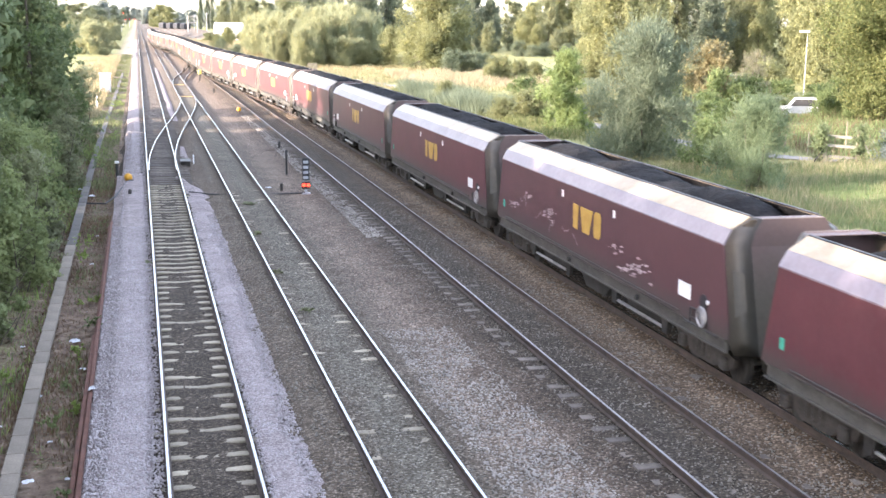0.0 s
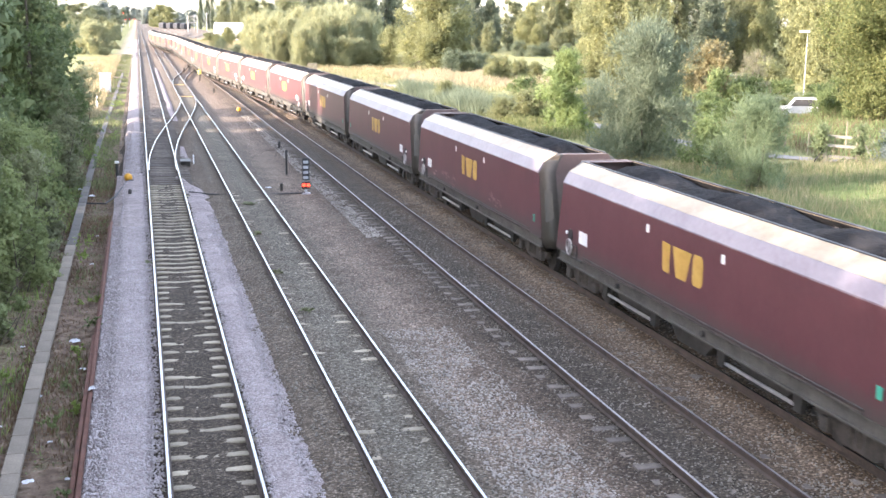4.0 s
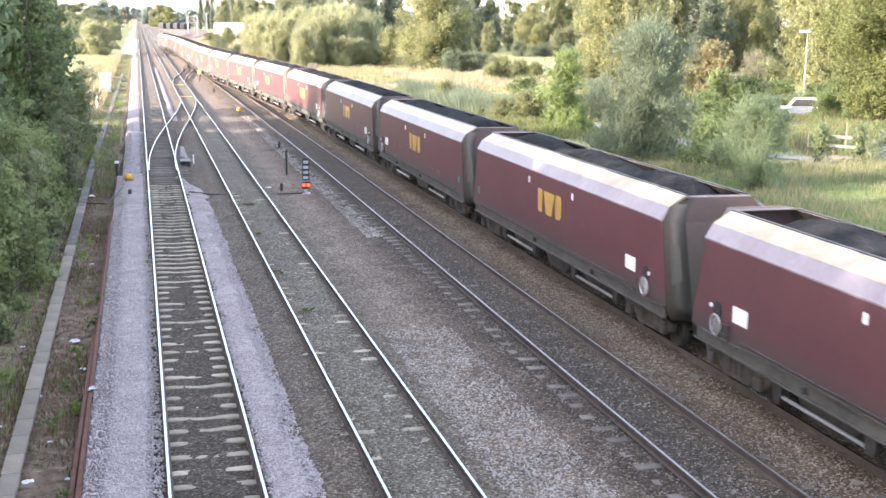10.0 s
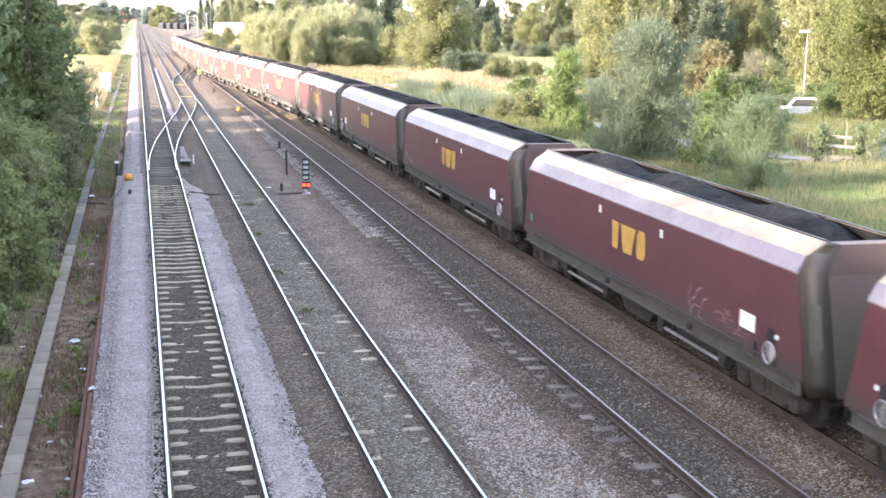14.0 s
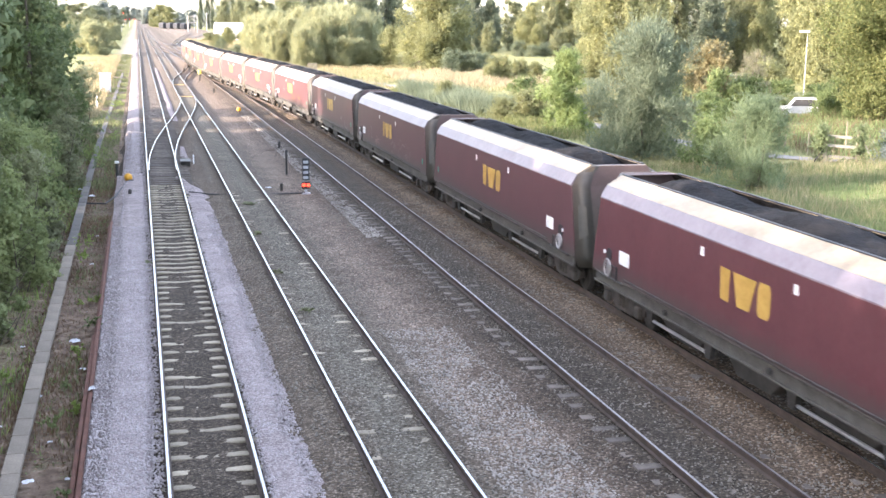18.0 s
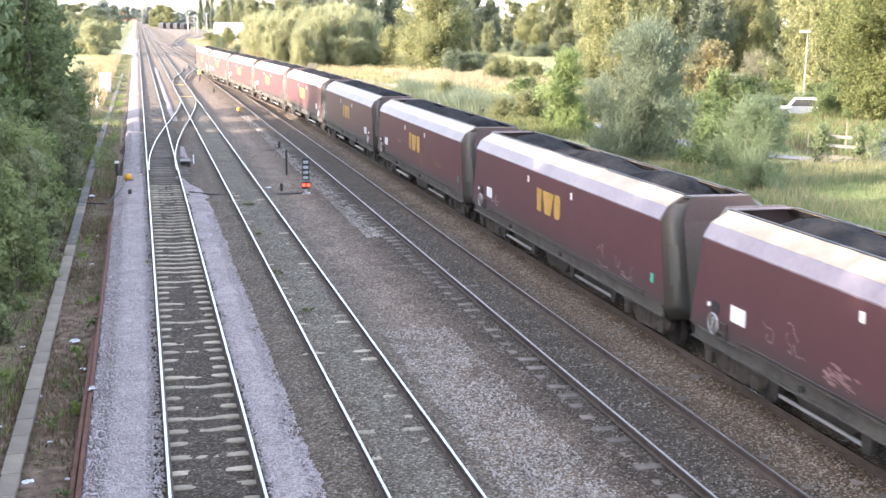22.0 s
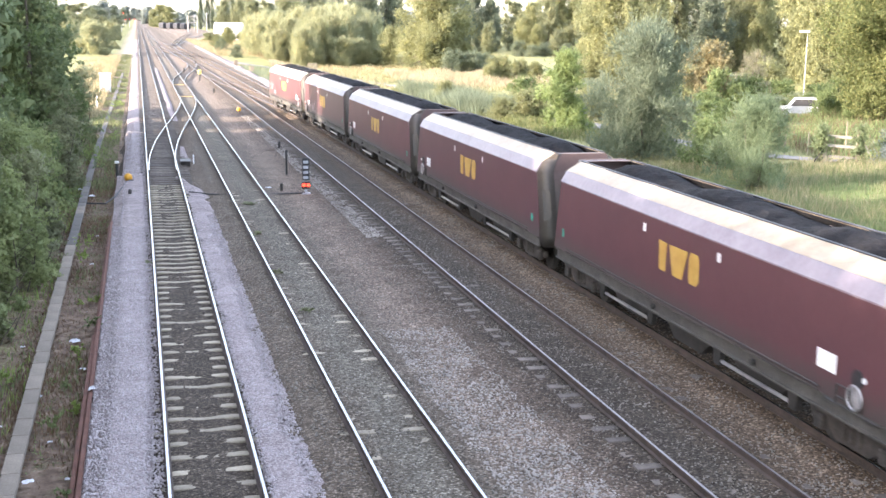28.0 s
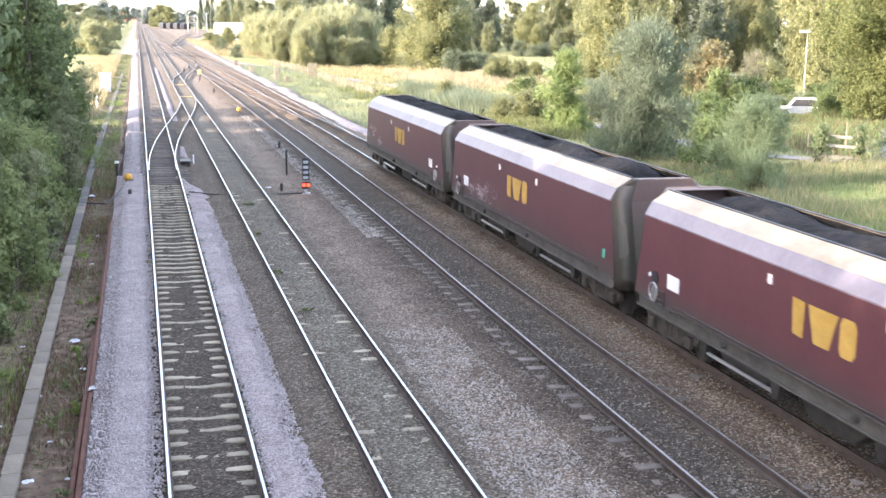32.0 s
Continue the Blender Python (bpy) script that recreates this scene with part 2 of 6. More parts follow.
def dusty_end(name, top, low):
    """End of a wagon: faded paint above, a film of olive brake dust that thins out upward with a ragged edge."""
    m, t, p = nodes_of(name)
    c = coords_of(t)
    n1, n2 = noise_of(t, 1.2, 6, 0.7, c), noise_of(t, 9, 4, 0.6, c)
    paint = mixed(t, n2, tuple(v * 0.8 for v in top), tuple(v * 1.25 for v in top))
    dust = mixed(t, n2, tuple(v * 0.75 for v in low), tuple(v * 1.3 for v in low))
    sep = t.nodes.new("ShaderNodeSeparateXYZ")
    t.links.new(c, sep.inputs[0])
    up = t.nodes.new("ShaderNodeMath")
    up.operation = "MULTIPLY_ADD"
    t.links.new(n1, up.inputs[0])
    up.inputs[1].default_value = -1.1
    t.links.new(sep.outputs[2], up.inputs[2])
    film = t.nodes.new("ShaderNodeMapRange")
    film.interpolation_type = "SMOOTHSTEP"
    t.links.new(up.outputs[0], film.inputs[0])
    film.inputs[1].default_value, film.inputs[2].default_value, film.inputs[3].default_value, film.inputs[4].default_value = 1.3, 2.9, 1.0, 0.15
    t.links.new(mixed(t, film.outputs[0], paint, dust), p.inputs["Base Color"])
    p.inputs["Roughness"].default_value = 0.55
    bump_of(t, p, n2, 0.06, 0.004)
    return m


MAT["end_brown"] = dusty_end("maroon_end", (0.105, 0.064, 0.062), (0.070, 0.063, 0.052))
MAT["end_plate"] = dusty_end("sooty_end", (0.074, 0.061, 0.050), (0.048, 0.045, 0.037))


def glowing(name, colour, strength):
    m, t, p = nodes_of(name)
    p.inputs["Base Color"].default_value = (*colour, 1)
    p.inputs["Emission Color"].default_value = (*colour, 1)
    p.inputs["Emission Strength"].default_value = strength
    return m


MAT["red_light"] = glowing("red_lamp", (1.0, 0.045, 0.02), 1.3)
MAT["leaf_dark"] = leafy("dark_leaf", (0.12, 0.155, 0.07), (0.22, 0.27, 0.125), (0.34, 0.385, 0.20))
MAT["leaf_mid"] = leafy("green_leaf", (0.1, 0.14, 0.05), (0.18, 0.235, 0.09), (0.3, 0.35, 0.15))
MAT["leaf_lime"] = leafy("lime_leaf", (0.15, 0.22, 0.05), (0.26, 0.35, 0.09), (0.42, 0.48, 0.17))
MAT["leaf_grey"] = leafy("grey_leaf", (0.11, 0.137, 0.08), (0.185, 0.222, 0.133), (0.285, 0.32, 0.20))
MAT["leaf_gold"] = leafy("golden_leaf", (0.18, 0.195, 0.09), (0.27, 0.285, 0.13), (0.38, 0.375, 0.19))
MAT["leaf_straw"] = leafy("straw", (0.2, 0.175, 0.085), (0.36, 0.31, 0.165), (0.52, 0.45, 0.27))
MAT["leaf_olive"] = leafy("olive_leaf", (0.17, 0.19, 0.10), (0.27, 0.29, 0.155), (0.38, 0.395, 0.22))
MAT["leaf_green"] = leafy("broad_green_leaf", (0.085, 0.105, 0.04), (0.16, 0.185, 0.066), (0.31, 0.295, 0.115))
MAT["leaf_pale"] = leafy("pale_willow_leaf", (0.225, 0.245, 0.125), (0.345, 0.36, 0.19), (0.49, 0.49, 0.285))
MAT["leaf_brown"] = leafy("dead_leaf", (0.10, 0.065, 0.035), (0.19, 0.13, 0.075), (0.33, 0.25, 0.15))
MAT["leaf_sage"] = leafy("sage_leaf", (0.115, 0.16, 0.08), (0.20, 0.255, 0.13), (0.30, 0.36, 0.19))
MAT["leaf_autumn"] = leafy("autumn_leaf", (0.155, 0.15, 0.07), (0.255, 0.23, 0.112), (0.43, 0.36, 0.20))
MAT["leaf_blue"] = leafy("blue_green_leaf", (0.15, 0.185, 0.155), (0.23, 0.275, 0.235), (0.34, 0.385, 0.34))
MAT["leaf_grass"] = leafy("grass_blade", (0.12, 0.14, 0.055), (0.23, 0.25, 0.11), (0.38, 0.37, 0.19))
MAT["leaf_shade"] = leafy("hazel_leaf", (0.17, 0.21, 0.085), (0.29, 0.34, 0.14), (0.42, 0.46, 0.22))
MAT["leaf_dusk"] = leafy("dusky_leaf", (0.12, 0.15, 0.095), (0.19, 0.225, 0.145), (0.28, 0.315, 0.205))
MAT["leaf_fresh"] = leafy("fresh_leaf", (0.13, 0.18, 0.06), (0.225, 0.29, 0.105), (0.36, 0.42, 0.17))
MAT["leaf_twig"] = leafy("twiggy_leaf", (0.17, 0.17, 0.10), (0.26, 0.25, 0.155), (0.36, 0.34, 0.22))
MAT["leaf_reed"] = leafy("reed_plume", (0.25, 0.215, 0.12), (0.40, 0.345, 0.20), (0.54, 0.46, 0.30))
# distance haze put into a paler leaf colour for the horizon trees
MAT["leaf_haze"] = leafy("far_haze_leaf", (0.23, 0.27, 0.23), (0.32, 0.36, 0.30), (0.41, 0.44, 0.36))


def earth(name, far):
    m, t, p = nodes_of(name)
    c = world_place(t)
    n1, n2, n3 = noise_of(t, 0.12, 6, 0.7, c), noise_of(t, 3.0, 6, 0.7, c), noise_of(t, 0.9, 5, 0.7, c)
    grass = ramp(t, [(0.3, (0.17, 0.19, 0.085)), (0.5, (0.25, 0.26, 0.12)), (0.7, (0.36, 0.33, 0.17))], n1)
    fine = ramp(t, [(0.3, (0.55, 0.55, 0.5)), (0.7, (1.3, 1.25, 1.2))], n2)
    grass = mixed(t, 1.0, grass, fine, "MULTIPLY")
    soil = ramp(t, [(0.3, (0.066, 0.046, 0.034)), (0.5, (0.155, 0.112, 0.082)), (0.62, (0.24, 0.18, 0.135)), (0.75, (0.38, 0.30, 0.24))], n2)
    soil = mixed(t, ramp(t, [(0.54, (0, 0, 0)), (0.68, (0.7,) * 3)], n3), soil, (0.10, 0.11, 0.05))
    sep = t.nodes.new("ShaderNodeSeparateXYZ")
    t.links.new(c, sep.inputs[0])
    dry = t.nodes.new("ShaderNodeMapRange")  # the soil turns paler further along the line
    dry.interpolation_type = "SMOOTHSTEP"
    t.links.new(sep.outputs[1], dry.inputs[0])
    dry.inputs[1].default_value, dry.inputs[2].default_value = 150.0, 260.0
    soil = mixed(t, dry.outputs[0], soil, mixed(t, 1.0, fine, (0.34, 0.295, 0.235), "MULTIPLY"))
    wob = t.nodes.new("ShaderNodeMath")
    wob.operation = "MULTIPLY_ADD"
    t.links.new(n3, wob.inputs[0])
    wob.inputs[1].default_value = 3.0
    t.links.new(sep.outputs[0], wob.inputs[2])
    rng = t.nodes.new("ShaderNodeMapRange")
    t.links.new(wob.outputs[0], rng.inputs[0])
    rng.inputs[1].default_value, rng.inputs[2].default_value = 16.5, 19.5
    west = t.nodes.new("ShaderNodeMapRange")
    t.links.new(wob.outputs[0], west.inputs[0])
    west.inputs[1].default_value, west.inputs[2].default_value = -1.6, -3.4
    both = mixed(t, rng.outputs[0], mixed(t, west.outputs[0], soil, grass), grass)
    t.links.new(both, p.inputs["Base Color"])
    p.inputs["Roughness"].default_value = 0.95
    p.inputs["Specular IOR Level"].default_value = 0.15
    bump_of(t, p, n2, 0.8, 0.06)
    return m


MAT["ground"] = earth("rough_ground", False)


# ---------------------------------------------------------------- mesh tools
def finish(name, data, mats, parent=None, label=""):
    ob = new(name, data)
    for m in (mats if isinstance(mats, (list, tuple)) else [mats]):
        data.materials.append(m)
    if parent is not None:
        ob.parent = parent
    if label:
        ob["label"] = label
    return ob


def part(name, bm, material, parent, label="", smooth=False):
    data = bpy.data.meshes.new(name)
    bm.normal_update()
    bm.to_mesh(data)
    bm.free()
    if smooth:
        data.polygons.foreach_set("use_smooth", [True] * len(data.polygons))
    return finish(name, data, material, parent, label)


def raw(name, verts, faces, material, parent=None, label="", smooth=False):
    data = bpy.data.meshes.new(name)
    data.from_pydata(verts, [], faces)
    if smooth:
        data.polygons.foreach_set("use_smooth", [True] * len(data.polygons))
    return finish(name, data, material, parent, label)


def quads(name, verts, material, parent=None, label=""):
    """Loose four-cornered leaves from an array of corners (n, 4, 3)."""
    n = len(verts)
    data = bpy.data.meshes.new(name)
    data.vertices.add(n * 4)
    data.vertices.foreach_set("co", np.ascontiguousarray(verts, dtype=np.float32).ravel())
    data.loops.add(n * 4)
    data.loops.foreach_set("vertex_index", np.arange(n * 4, dtype=np.int32))
    data.polygons.add(n)
    data.polygons.foreach_set("loop_start", np.arange(0, n * 4, 4, dtype=np.int32))
    data.update(calc_edges=True)
    return finish(name, data, material, parent, label)


def empty(name, place=(0, 0, 0), turn=0.0):
    ob = new(name)
    ob.empty_display_size = 0.3
    ob.matrix_basis = pose(*place, 0, 0, turn)
    return ob


def box(bm, x0, x1, y0, y1, z0, z1, bevel=0.0):
    made = bmesh.ops.create_cube(bm, size=1.0, matrix=Matrix.Translation(((x0 + x1) / 2, (y0 + y1) / 2, (z0 + z1) / 2)) @ Matrix.Diagonal((x1 - x0, y1 - y0, z1 - z0, 1)))
    if bevel:
        edges = list({e for v in made["verts"] for e in v.link_edges})
        bmesh.ops.bevel(bm, geom=edges, offset=bevel, segments=1, affect="EDGES", profile=0.5)
    return bm


def rod(bm, a, b, r, r2=None, seg=8):
    a, b = Vector(a), Vector(b)
    d = b - a
    turn = d.to_track_quat("Z", "Y").to_matrix().to_4x4()
    bmesh.ops.create_cone(bm, cap_ends=True, segments=seg, radius1=r, radius2=r if r2 is None else r2, depth=d.length, matrix=Matrix.Translation((a + b) / 2) @ turn)
    return bm


def prism(bm, outline, y0, y1, axis="y"):
    """Extrude an outline of (a, b) pairs along one axis."""
    at = {"y": lambda a, b, s: (a, s, b), "x": lambda a, b, s: (s, a, b), "z": lambda a, b, s: (a, b, s)}[axis]
    v0 = [bm.verts.new(at(a, b, y0)) for a, b in outline]
    v1 = [bm.verts.new(at(a, b, y1)) for a, b in outline]
    n = len(outline)
    for i in range(n):
        bm.faces.new((v0[i], v0[(i + 1) % n], v1[(i + 1) % n], v1[i]))
    bm.faces.new(v0[::-1])
    bm.faces.new(v1)
    bmesh.ops.recalc_face_normals(bm, faces=bm.faces[:])
    return bm


def B():
    return bmesh.new()


# ---------------------------------------------------------------- lines of the railway
def soft_bend(y, start, slope, width=20.0):
    return slope * width * math.log1p(math.exp(min(60.0, (y - start) / width)))


def x_track(k, y):
    if k == 1:
        return 1.014
    if k == 2:
        return 4.45
    if k == 3:
        return 9.64 + 0.0032 * (min(y, 60) - 20) - soft_bend(y, 108, 0.0125)
    return 13.05 - 8.3e-5 * max(0.0, y - 85.0) ** 2


GAUGE = 0.7525


def smooth_step(a, b, v):
    v = min(1.0, max(0.0, (v - a) / (b - a)))
    return v * v * (3 - 2 * v)


def x_train(y):
    """Way of the train: from the second track over two crossovers onto the freight track."""
    u, v = smooth_step(74.0, 172.0, y), smooth_step(240.0, 345.0, y)
    x = (1 - u) * x_track(4, y) + u * x_track(3, y)
    return (1 - v) * x + v * x_track(2, y)


def bed_height(x, y):
    """Height of the stone bed: level with the sleepers under the tracks, a little lower between them, a shoulder down to the cess."""
    h = -0.255
    for k in (1, 2, 3, 4):
        d = abs(x - x_track(k, y))
        h = max(h, -0.178 - 0.10 * smooth_step(1.0, 2.0, d))
        if k == 3 and d < 2.2 and y < 110:  # silted between the rails, washed out at the sleeper ends on the west side
            if d < 0.7:
                h = max(h, -0.168)
            elif x < x_track(3, y):
                h = min(h, -0.192 - 0.04 * smooth_step(0.8, 1.6, d))
        if k == 1 and d < 0.66:  # packed over the sleepers close by, swept clean further on
            h = -0.174 + 0.018 * noise.noise((x * 2.2, y * 1.6, 20.0)) - 0.018 * smooth_step(30, 40, y) + 0.016 * max(0.0, 1 - abs(d - 0.30) / 0.16) - 0.012 * smooth_step(0.4, 0.6, d)
    h -= 0.45 * smooth_step(-0.6, -1.5, x) + 0.5 * smooth_step(14.9, 16.6, x)
    return h


def ground_height(x, y):
    """Rough ground beside the bed; the bed covers it in the middle."""
    if -0.9 < x < 16:
        return -0.62
    z = -0.52 + 0.16 * noise.noise((x * 0.22, y * 0.22, 0.0)) + 0.05 * noise.noise((x * 1.3, y * 1.3, 3.0))
    z -= 0.25 * smooth_step(-1.0, -1.6, x) * smooth_step(-3.4, -2.6, x) * 0.2
    return z + 0.55 * smooth_step(-3.0, -7.0, x)


def build_ground():
    xs = np.concatenate([np.linspace(-3000, -60, 14), np.linspace(-50, -4, 16), np.linspace(-3.6, -0.6, 14), np.linspace(0, 17, 12), np.linspace(18, 60, 40), np.linspace(64, 200, 25), np.linspace(260, 3000, 12)])
    ys = np.concatenate([np.linspace(-700, -40, 8), np.linspace(-20, 130, 90), np.linspace(134, 320, 40), np.linspace(360, 900, 16), np.linspace(1100, 4200, 10)])
    verts, faces = [], []
    for y in ys:
        for x in xs:
            z = ground_height(x, y)
            verts.append((x, y, z))
    w = len(xs)
    for j in range(len(ys) - 1):
        for i in range(w - 1):
            a = j * w + i
            faces.append((a, a + 1, a + w + 1, a + w))
    g = raw("ground", verts, faces, MAT["ground"], smooth=True)
    tagged(g, "rough trackside ground of dry soil, weeds and pale grass", "ground", kind="structure")
    xs = np.arange(-1.7, 16.81, 0.105)
    ys = np.concatenate([np.arange(-340, 10, 25.0), np.arange(10, 50, 0.11), np.arange(50, 110, 0.35), np.arange(110, 420, 3.0), np.arange(420, 2500, 20.0)])
    verts, faces = [], []
    for y in ys:
        near = 1.0 if y < 110 else 0.3
        for x in xs:
            z = bed_height(x, y) + near * (0.028 * noise.noise((x * 1.1, y * 1.1, 5.0)) + 0.020 * noise.noise((x * 7.0, y * 7.0, 9.0)))
            verts.append((x, y, z))
    w = len(xs)
    for j in range(len(ys) - 1):
        for i in range(w - 1):
            a = j * w + i
            faces.append((a, a + 1, a + w + 1, a + w))
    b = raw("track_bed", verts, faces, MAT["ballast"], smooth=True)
    tagged(b, "broad bed of dark oily old railway ballast", "track bed", kind="structure")


def heap(name, x0, x1, y0, y1, z, label, seed, step=0.13, ragged=0.25, lift=0.10, taper=0.0):
    """A strip of pale new stone heaped on the bed, with ragged edges: outside its outline it dips below the bed."""
    nx, ny = max(6, int((x1 - x0) / step)), max(8, int((y1 - y0) / (step if y1 < 60 else 0.5)))
    verts, faces = [], []
    for j in range(ny + 1):
        y = y0 + (y1 - y0) * j / ny
        fine = 1.0 if y1 < 60 else 0.15
        calm = 0.8 if y1 < 60 else 0.13
        wl = ragged * noise.noise((seed, y * calm, 1.0)) + 0.4 * fine * ragged * noise.noise((seed, y * 4.5, 2.0))
        wr = ragged * noise.noise((seed + 7.0, y * calm, 1.0)) + 0.4 * fine * ragged * noise.noise((seed + 7.0, y * 4.5, 2.0))
        narrow = min(1.0, 0.15 + (y1 - y) / taper) if taper else 1.0
        for i in range(nx + 1):
            u = i / nx
            x = x0 + wl + (x1 + wr - x0 - wl) * u * narrow
            crown = min(1.0, 3.2 * min(u, 1 - u)) * min(1.0, 1.5 * min(j, ny - j) / 4)
            verts.append((x, y, z - lift * (1 - crown) * 1.3 + 0.02 * fine * noise.noise((x * 6, y * 6, seed)) + 0.02 * fine * noise.noise((x * 1.3, y * 1.3, seed))))
    for j in range(ny):
        for i in range(nx):
            a = j * (nx + 1) + i
            faces.append((a, a + 1, a + nx + 2, a + nx + 1))
    ob = raw(name, verts, faces, MAT["new_ballast"], smooth=True)
    return tagged(ob, label, "ballast", kind="stuff")


RAIL = [(-.07, -.155), (.07, -.155), (.07, -.145), (.012, -.125), (.012, -.045), (.036, -.036), (.036, -.010), (.024, 0), (-.024, 0), (-.036, -.010), (-.036, -.036), (-.012, -.045), (-.012, -.125), (-.07, -.145)]


def rail(parent, line, ys, top, name="rail", lift=0.0):
    """One rail swept along a line x(y)."""
    verts, faces, mats = [], [], []
    n = len(RAIL)
    for y in ys:
        x = line(y)
        verts += [(x + a, y, b + lift) for a, b in RAIL]
    for j in range(len(ys) - 1):
        for i in range(n):
            a, b = j * n + i, j * n + (i + 1) % n
            faces.append((a, b, b + n, a + n))
            mats.append(1 if i == 7 else 0)
    faces += [tuple(range(n))[::-1], tuple(range(len(verts) - n, len(verts)))]
    mats += [0, 0]
    ob = raw(name, verts, faces, [MAT["rail_side"], top], parent)
    ob.data.polygons.foreach_set("material_index", mats)
    return ob


def sleeper_mesh(kind, seed):
    rnd = random.Random(seed)
    verts, faces = [], []
    if kind == "concrete":
        stations = [(-1.25, -.205, .10), (-.95, -.172, .10), (-.55, -.150, .10), (-.36, -.158, .095), (-.2, -.172, .085), (0, -.180, .08), (.2, -.172, .085), (.36, -.158, .095), (.55, -.150, .10), (.95, -.172, .10), (1.25, -.205, .10)]
    else:
        stations = [(x, -.160 + rnd.uniform(-.006, .006), .125 + rnd.uniform(-.006, .006)) for x in (-1.3, -.9, -.4, 0, .4, .9, 1.3)]
    for x, z, w in stations:
        verts += [(x, -w - .02, z - .2), (x, -w, z - .012), (x, -w + .015, z), (x, w - .015, z), (x, w, z - .012), (x, w + .02, z - .2)]
    for j in range(len(stations) - 1):
        for i in range(5):
            a = j * 6 + i
            faces.append((a, a + 1, a + 7, a + 6))
    faces += [tuple(range(6))[::-1], tuple(range(len(verts) - 6, len(verts)))]
    data = bpy.data.meshes.new("sleeper")
    data.from_pydata(verts, [], faces)
    data.materials.append(MAT[kind + "_sleeper"])
    return data


def long_ys(y0, y1):
    return list(np.arange(-340, min(y1, 60), 40.0)) + list(np.arange(60, min(y1, 420) + 0.1, 4.0)) + list(np.arange(440, y1 + 0.1, 20.0))


def build_tracks():
    spec = {1: ("rail_top", 2400, "straight railway track with polished rails on concrete sleepers", "concrete"),
            2: ("rail_top", 2400, "straight railway track with polished rails sunk in dirty ballast", "concrete"),
            3: ("rail_top_dull", 420, "railway track with dull brown rails on old wooden sleepers", "wood"),
            4: ("rail_top", 372, "rust-brown railway track under the coal train", "wood")}
    out = {}
    for k, (top, end, label, _) in spec.items():
        t = empty("railway_track", (0, 0, 0))
        tagged(t, label, "railway track", kind="structure")
        for s in (-1, 1):
            rail(t, lambda y, k=k, s=s: x_track(k, y) + s * GAUGE, long_ys(-340, end), MAT[top])
        out[k] = t

    # crossovers: two bent rails from one track to the next
    def crossover(a, b, y0, y1, top):
        t = empty("crossover", (0, 0, 0))
        tagged(t, "crossover of curved polished rails between two tracks", "railway points", kind="structure")
        for s in (-1, 1):
            def line(y, s=s):
                u = smooth_step(0, 1, (y - y0) / (y1 - y0))
                return (1 - u) * x_track(a, y) + u * x_track(b, y) + s * (GAUGE - 0.072)
            rail(t, line, list(np.arange(y0, y1 + 0.1, 1.5)), MAT[top], "switch_rail", 0.004)
    crossover(1, 2, 61.0, 119.0, "rail_top")
    crossover(2, 3, 140.0, 208.0, "rail_top")
    crossover(3, 2, 240.0, 345.0, "rail_top")

    t = empty("crossover", (0, 0, 0))
    tagged(t, "crossover of rust-brown rails merging into the freight track", "railway points", kind="structure")
    for s in (-1, 1):
        def merge(y, s=s):
            u = smooth_step(74.0, 172.0, y)
            return (1 - u) * x_track(4, y) + u * x_track(3, y) + s * (GAUGE - 0.072)
        rail(t, merge, list(np.arange(76.0, 170.1, 2.0)), MAT["rail_top_dull"], "switch_rail", 0.004)
    # sidings that swing away to the yard
    for far_x in (23.3, 32.0):
        t = empty("siding", (0, 0, 0))
        tagged(t, "siding of pale rails swinging away into the yard", "railway track", kind="structure")
        bend = lambda y, far_x=far_x: x_track(4, min(y, 330.0)) + (far_x - 6.5) * smooth_step(270.0, 690.0, y) + 0.004 * max(0.0, y - 250.0)
        for s in (-1, 1):
            rail(t, lambda y, s=s: bend(y) + s * GAUGE, list(np.arange(230.0, 760.0, 6.0)), MAT["rail_top"])
    verts, faces = [], []
    for y in np.arange(215.0, 1000.0, 12.0):
        right = 17.0 + 26.0 * smooth_step(230.0, 700.0, y)
        for i in range(7):
            x = 8.0 + (right - 8.0) * i / 6
            verts.append((x, y, -.30 - (.35 if i == 6 else 0) - .1 * smooth_step(235, 215, y) + .03 * noise.noise((x * .4, y * .2, 2.0))))
    for j in range(len(verts) // 7 - 1):
        for i in range(6):
            a = 7 * j + i
            faces.append((a, a + 1, a + 8, a + 7))
    tagged(raw("yard_bed", verts, faces, MAT["ballast"], smooth=True), "broad bed of dusty ballast under the yard sidings", "track bed", kind="structure")
    return out


build_ground()
heap("pale_ballast", -1.24, 0.46, 8, 62, -0.105, "pale pinkish-grey clean ballast heaped beside the rail", 1.0, lift=0.22, ragged=0.12)
heap("pale_ballast", -0.98, 0.30, 60, 420, -0.155, "pale clean ballast shoulder running into the distance", 2.0, step=0.13, lift=0.14, ragged=0.08)
heap("pale_ballast", 1.60, 2.80, 8, 59.9, -0.145, "pale pinkish-grey clean ballast strip between two tracks", 3.0, lift=0.10, taper=6.0)
heap("pale_ballast", 1.95, 2.65, 67, 75, -0.14, "small pale ballast heap beside the points", 4.0, lift=0.16)
heap("pale_ballast", 2.0, 2.95, 92, 190, -0.14, "pale ballast strip between two tracks", 5.0, step=0.15, lift=0.2, ragged=0.12)
heap("pale_ballast", 14.2, 16.4, 62, 340, -0.18, "pale ballast shoulder beside the freight track", 8.0, step=0.3, lift=0.26, ragged=1.0)
TRACKS = build_tracks()


